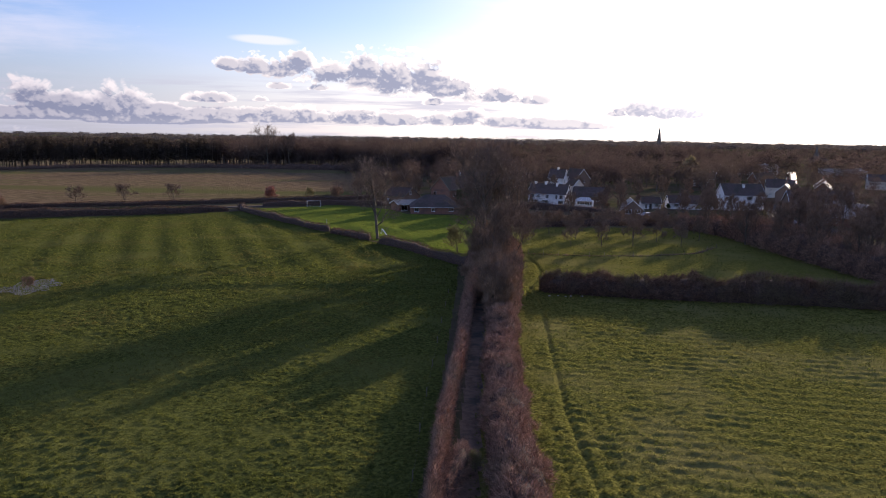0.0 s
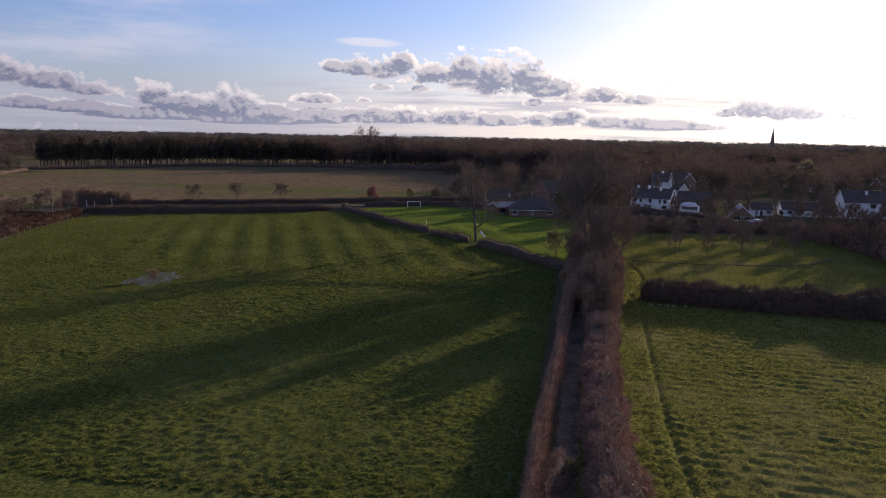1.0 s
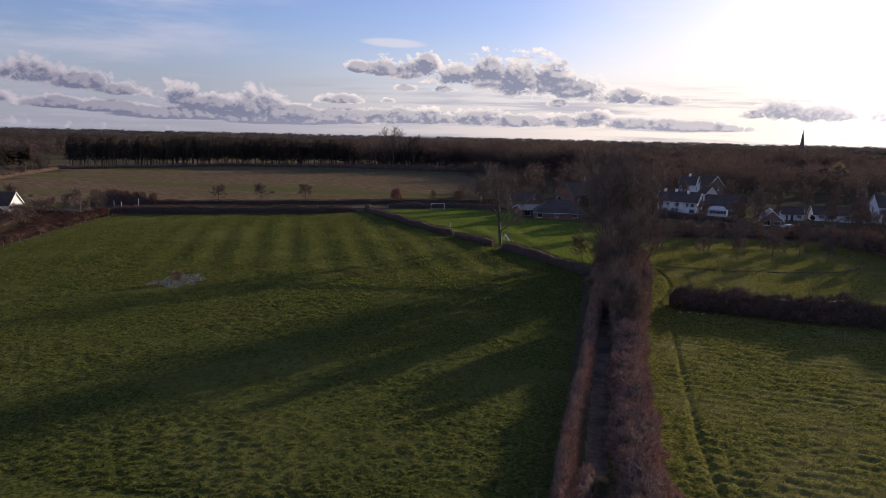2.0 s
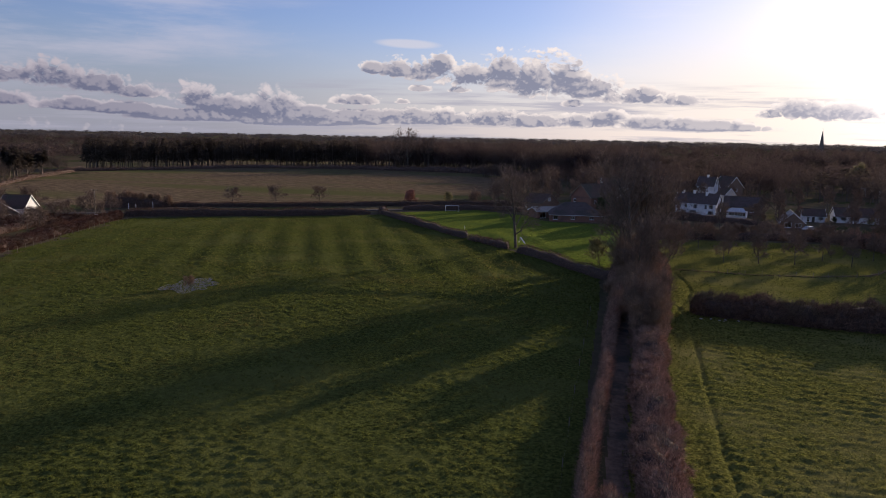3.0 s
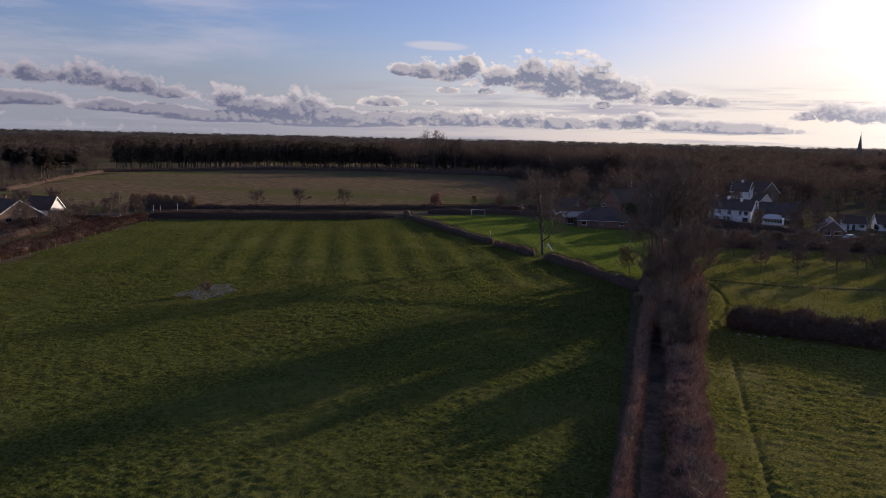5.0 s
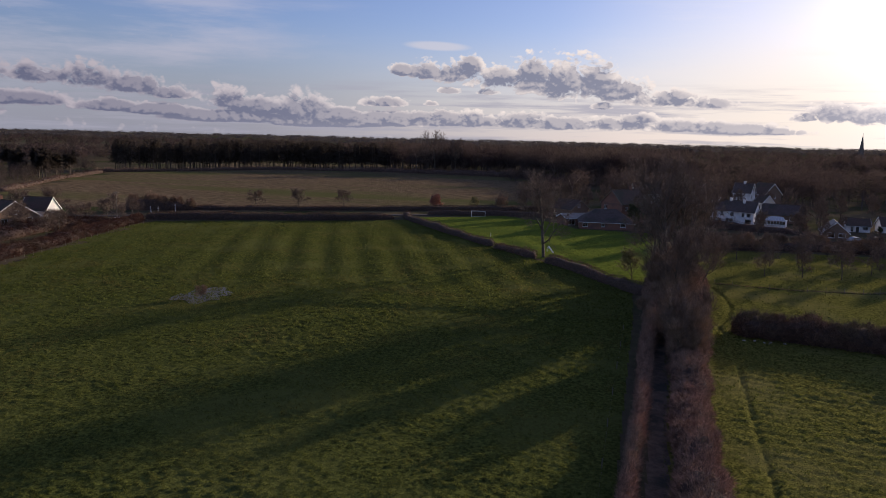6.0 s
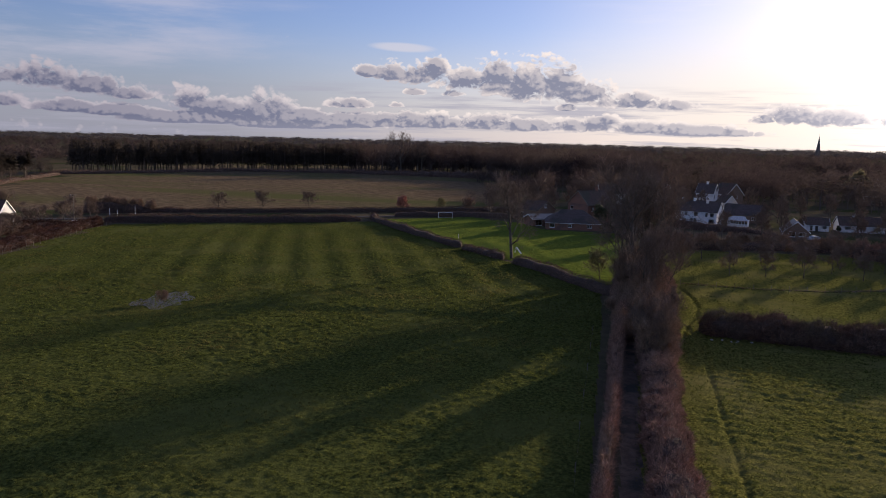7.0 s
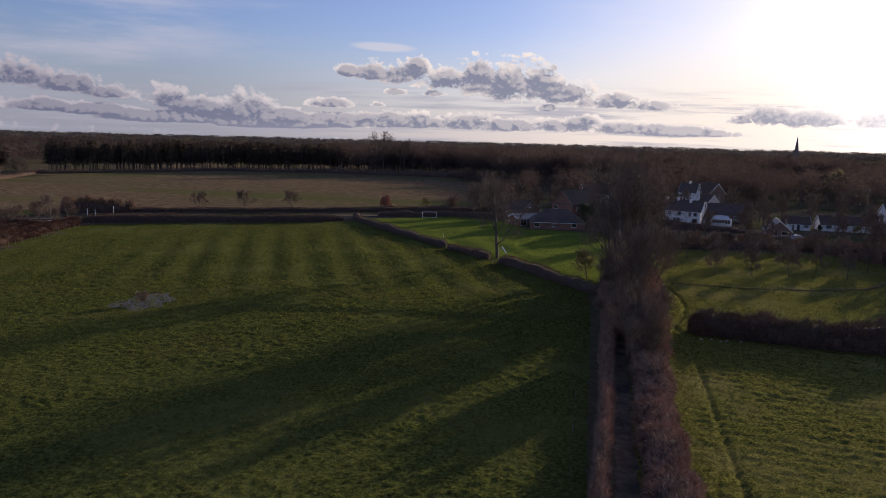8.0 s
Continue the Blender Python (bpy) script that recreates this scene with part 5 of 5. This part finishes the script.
# ---- garden things ----


def conservatory(x, y, turn):
    t = thing("conservatory", pose(x, y, ground_at(x, y) - 0.02, 0, 0, turn), "white framed glass conservatory behind the garden hedge", "conservatory")
    L, W, h, top = 6.4, 3.6, 2.1, 3.3
    part("plinth", boxes((-L / 2, -W / 2, 0, L / 2, W / 2, 0.6)), WHITE_RENDER, t)
    for k in range(8):
        x0 = -L / 2 + k * (L - 0.09) / 7
        part("mullion", boxes((x0, -W / 2, 0.604, x0 + 0.09, -W / 2 + 0.09, h)), WHITE, t)
        if k < 7:
            part("pane", boxes((x0 + 0.092, -W / 2 + 0.03, 0.61, x0 + (L - 0.09) / 7 - 0.002, -W / 2 + 0.045, h - 0.004)), PANE, t)
    part("end_wall", boxes((-L / 2, -W / 2 + 0.1, 0.604, -L / 2 + 0.12, W / 2, h), (L / 2 - 0.12, -W / 2 + 0.1, 0.604, L / 2, W / 2, h)), WHITE, t)
    part("eaves_beam", boxes((-L / 2 - 0.1, -W / 2 - 0.1, h + 0.004, L / 2 + 0.1, W / 2, h + 0.16)), WHITE, t)
    bm = bmesh.new()
    ring = [(-L / 2 - 0.1, -W / 2 - 0.1, h + 0.17), (L / 2 + 0.1, -W / 2 - 0.1, h + 0.17), (L / 2 - 1.4, W / 2 - 0.6, top), (-L / 2 + 1.4, W / 2 - 0.6, top)]
    prism(bm, ring, 0, 0, 0.06)
    part("roof", bm, MILKY, t, "milky glazed roof")
    for k in range(7):
        f = k / 6
        a = (-L / 2 + L * f, -W / 2 - 0.08, h + 0.25)
        b = (-L / 2 + 1.4 + (L - 2.8) * f, W / 2 - 0.6, top + 0.08)
        bm = bmesh.new()
        rod(bm, a, b, 0.05, sides=6)
        part("glazing_bar", bm, WHITE, t)


conservatory(56.6, 263.5, -22)


def goal(x, y, turn):
    t = thing("football_goal", pose(x, y, ground_at(x, y), 0, 0, turn), "white football goal standing on the paddock grass", "goal")
    w, h = 4.9, 2.1
    for s in (0, w):
        bm = bmesh.new()
        rod(bm, (s, 0, -0.1), (s, 0, h), 0.07)
        part("post", bm, WHITE, t)
        bm = bmesh.new()
        rod(bm, (s, 0.05, h - 0.05), (s, 1.5, 0.0), 0.035)
        part("stay", bm, WHITE, t)
    bm = bmesh.new()
    rod(bm, (-0.07, 0, h), (w + 0.07, 0, h), 0.07)
    part("crossbar", bm, WHITE, t)
    bm = bmesh.new()
    rod(bm, (0, 1.5, 0.04), (w, 1.5, 0.04), 0.035)
    part("ground_bar", bm, WHITE, t)


goal(-46.2, 254, 8)


def car(x, y, turn, paint, label):
    t = thing("car", pose(x, y, ground_at(x, y) + 0.02, 0, 0, turn), label, "car")
    side = [(-2.1, 0.35), (-2.15, 0.75), (-1.95, 0.95), (-1.2, 1.02), (-0.6, 1.45), (0.9, 1.47), (1.7, 1.05), (2.1, 0.95), (2.15, 0.4)]
    bm = bmesh.new()
    prism(bm, [(a, -0.85, b) for a, b in side], 0, 1.7, 0)
    bmesh.ops.bevel(bm, geom=bm.edges[:], offset=0.06, segments=2, affect="EDGES")
    body = part("body", bm, paint, t)
    for s in (-1, 1):
        bm = bmesh.new()
        prism(bm, [(-1.0, s * 0.856, 1.05), (-0.55, s * 0.856, 1.36), (0.8, s * 0.856, 1.38), (1.35, s * 0.856, 1.06)], 0, s * 0.012, 0)
        part("side_window", bm, PANE, body)
    bm = bmesh.new()
    prism(bm, [(-1.22, -0.68, 1.05), (-1.22, 0.68, 1.05), (-0.72, 0.62, 1.42), (-0.72, -0.62, 1.42)], -0.02, 0, 0.014)
    part("windscreen", bm, PANE, body)
    for wx in (-1.35, 1.3):
        for s in (-1, 1):
            bm = bmesh.new()
            rod(bm, (wx, s * 0.68, 0.32), (wx, s * 0.88, 0.32), 0.32, sides=16)
            wheel = part("wheel", bm, TYRE, t)
            bm = bmesh.new()
            rod(bm, (wx, s * 0.882, 0.32), (wx, s * 0.90, 0.32), 0.2, sides=10)
            part("rim", bm, STEEL, wheel)


car(72.5, 236.5, 30, CAR_GREY, "silver car parked beside the brick bungalow")
car(79.0, 239, 30, CAR_DARK, "dark car parked beside the garden hedge")
car(114.5, 219.5, 70, CAR_GREY, "silver car parked in the village street")
car(115.5, 231, 70, CAR_WHITE, "white car parked in the village street")
car(-145, 194, 25, CAR_WHITE, "white car parked on the bungalow drive")


def pole(name, x, y, h, r, mat, label, category, arm=False):
    bm = bmesh.new()
    rod(bm, (0, 0, -0.2), (0, 0, h), r, r * 0.8)
    t = thing(name, pose(x, y, ground_at(x, y)), label, category)
    part("pole", bm, mat, t)
    if arm:
        part("crossarm", boxes((-0.9, -0.06, h - 0.5, 0.9, 0.06, h - 0.38)), mat, t)
        for k in (-0.8, 0.0, 0.8):
            bm = bmesh.new()
            rod(bm, (k, 0, h - 0.378), (k, 0, h - 0.2), 0.05)
            part("insulator", bm, WHITE, t)


pole("telegraph_pole", -153.5, 205, 8.3, 0.14, POST_WOOD, "brown wooden telegraph pole beside the road", "pole", True)
pole("gate_post", -151.3, 219.5, 2.4, 0.09, WHITE, "white painted gate post beside the road", "post")
pole("gate_post", -149.2, 220.5, 2.0, 0.08, WHITE, "white painted gate post beside the road", "post")
pole("road_sign_post", -144.6, 223.5, 2.9, 0.08, WHITE, "white road sign post in the hedge", "post")
pole("aerial_mast", 9.3, 268, 13.4, 0.06, STEEL, "thin metal aerial beside the brick house", "aerial")
for k, (x, y) in enumerate([(-31.5, 206.5), (-47, 212.5)]):
    pole("marker_post", x, y, 1.3, 0.07, WHITE, "short white post beside the paddock hedge", "post")


def plank(x, y, turn):
    t = thing("garden_slide", pose(x, y, ground_at(x, y), 0, 0, turn), "white garden slide standing on the paddock grass", "slide")
    bm = bmesh.new()
    prism(bm, [(-0.18, -1.3, 0.12), (0.18, -1.3, 0.12), (0.18, 1.0, 1.5), (-0.18, 1.0, 1.5)], 0, 0, 0.06)
    part("chute", bm, WHITE, t)
    for s in (-0.16, 0.16):
        bm = bmesh.new()
        rod(bm, (s, 1.05, 1.5), (s, 1.7, 0.0), 0.03)
        part("ladder_leg", bm, WHITE, t)
    for k in range(4):
        f = 0.2 + 0.2 * k
        bm = bmesh.new()
        rod(bm, (-0.16, 1.7 - 0.65 * f, 1.5 * f), (0.16, 1.7 - 0.65 * f, 1.5 * f), 0.025)
        part("rung", bm, WHITE, t)


plank(-12.6, 183, 35)


def panel_fence(x, y, turn, n):
    t = thing("garden_fence", pose(x, y, ground_at(x, y), 0, 0, turn), "orange-brown wooden panel fence beside the drive", "fence")
    for k in range(n):
        part("post", boxes((k * 1.9 - 0.06, -0.06, -0.1, k * 1.9 + 0.06, 0.06, 1.9)), POST_WOOD, t)
        for b in range(9):
            x0 = k * 1.9 + 0.07 + b * 0.195
            part("board", boxes((x0, -0.02 + 0.02 * (b % 2), 0.1, x0 + 0.19, 0.01 + 0.02 * (b % 2), 1.75)), NEW_WOOD, t)


panel_fence(-152.2, 185.5, 8, 4)

# post and wire fences


def wire_fence(line, gap, h, label, mat):
    pts, d, s = path_points(line, gap)
    x0, y0 = pts[0, 0], pts[0, 1]
    z0 = ground_at(x0, y0)
    t = thing("wire_fence", pose(x0, y0, z0), label, "fence")
    bm = bmesh.new()
    rod(bm, (0, 0, -0.2), (0, 0, h), 0.045, 0.04, 6)
    first = part("post", bm, mat, t)
    top = []
    for k, p in enumerate(pts):
        ob = first if k == 0 else new("post", first.data)
        ob.parent = t
        ob.location = (p[0] - x0, p[1] - y0, ground_at(p[0], p[1]) - z0)
        top.append(Vector(ob.location))
    for f in (0.45, 0.9):
        bm = bmesh.new()
        for a, b in zip(top, top[1:]):
            rod(bm, a + Vector((0.065, 0, h * f)), b + Vector((0.065, 0, h * f)), 0.0025, sides=3)
        part("wire", bm, WIRE, t)


wire_fence([(-1.3, 20), (0.2, 45), (0.6, 58), (1.6, 78), (3.7, 112)], 8.0, 0.9, "grey post and wire fence beside the lane hedge", WIRE)
wire_fence([(22, 153), (36, 151.5), (50, 153), (62, 158), (70, 168)], 3.0, 1.2, "old post and wire fence in front of the orchard", POST_WOOD)
wire_fence([(-120, 105), (-120.5, 126), (-124.5, 147), (-131.5, 177), (-136.5, 199)], 3.0, 1.1, "pale fence posts along the overgrown hedge", POST_WOOD)
# Low twiggy strip that draws a thin line along the orchard fence.
hedge([(22, 154.2, 0.6, 0.3), (36, 152.7, 0.6, 0.3), (50, 154.2, 0.6, 0.3), (62, 159.2, 0.6, 0.3), (70, 169, 0.6, 0.3)], 27, "low dark twiggy strip under the orchard fence", 160, 0.4, 0.04, name="fence_strip", core_mat=PASTURE)


def rubble(x, y, seed):
    rng = random.Random(seed)
    for k in range(7):
        px, py, r = x + rng.uniform(-3, 3), y + rng.uniform(-0.5, 0.5), rng.uniform(0.12, 0.24)
        bm = bmesh.new()
        bmesh.ops.create_icosphere(bm, subdivisions=2, radius=r)
        for v in bm.verts:
            v.co *= 1 + 0.5 * noise.noise(v.co * 2.2 + Vector((k * 3.1, 0, 0)))
            v.co.z *= 0.6
        ob = part("stone", bm, STONE_PALE, None, "pale rubble stone lying under the field hedge")
        ob.location = (px, py, ground_at(px, py) + r * 0.25)
        tagged(ob, category="stone", group="rubble under the hedge")


rubble(23.5, 112.6, 5)


# ---- grass ----


def tufts():
    rng = np.random.default_rng(77)
    xs, ys = [], []
    for poly, n in ((PASTURE_EDGE, 170000), (RIGHT_FIELD, 110000), (ORCHARD, 24000), (PADDOCK, 16000)):
        m = n * 5
        y = 43 + 200 * rng.random(m) ** 1.7
        x = rng.uniform(-150, 90, m)
        ok = inside(x, y, poly) & (x > -1.03 * y - 8) & (x < 0.72 * y + 8)
        lump = lattice(x / 0.8, y / 0.65, 21) * 0.35 + lattice(x / 0.45, y / 0.4, 22) * 0.65
        ok &= rng.random(m) < np.clip((lump - 0.38) * 4, 0.05, 1) * np.where(y > 135, 0.4, 1.0)
        ok &= np.abs(x - np.interp(y, [20, 45, 62, 78, 99, 112], [14.0, 14.3, 14.7, 15.9, 17.6, 18.3])) > 0.4
        xs.append(x[ok][:n])
        ys.append(y[ok][:n])
    x, y = np.concatenate(xs), np.concatenate(ys)
    n, k = len(x), 2
    lump = lattice(x / 0.8, y / 0.65, 21) * 0.35 + lattice(x / 0.45, y / 0.4, 22) * 0.65
    z = land(x, y) + 0.20 * np.clip(lump - 0.42, 0, 1) * 1.8 * (0.4 + 0.9 * lattice(x / 9, y / 9, 23)) - 0.02
    base = np.repeat(np.stack([x, y, z], 1), k, 0) + rng.normal(size=(n * k, 3)) * np.array([0.05, 0.05, 0.0])
    way = rng.normal(size=(n * k, 3)) * 0.55 + np.array([0, 0, 1.0])
    far = np.repeat(np.clip(y / 75, 0.9, 1.9), k)
    v, f = slivers(rng, base, way, (0.09 + 0.13 * rng.random(n * k)) * far, (0.06 + 0.04 * rng.random(n * k)) * far)
    t = thing("grass_tufts", pose(0, 0, 0), "tussocks of rough green grass covering the fields", "grass", kind="stuff")
    part("blades", mesh_np("blades", v, f, [BLADE]), None, t)


tufts()
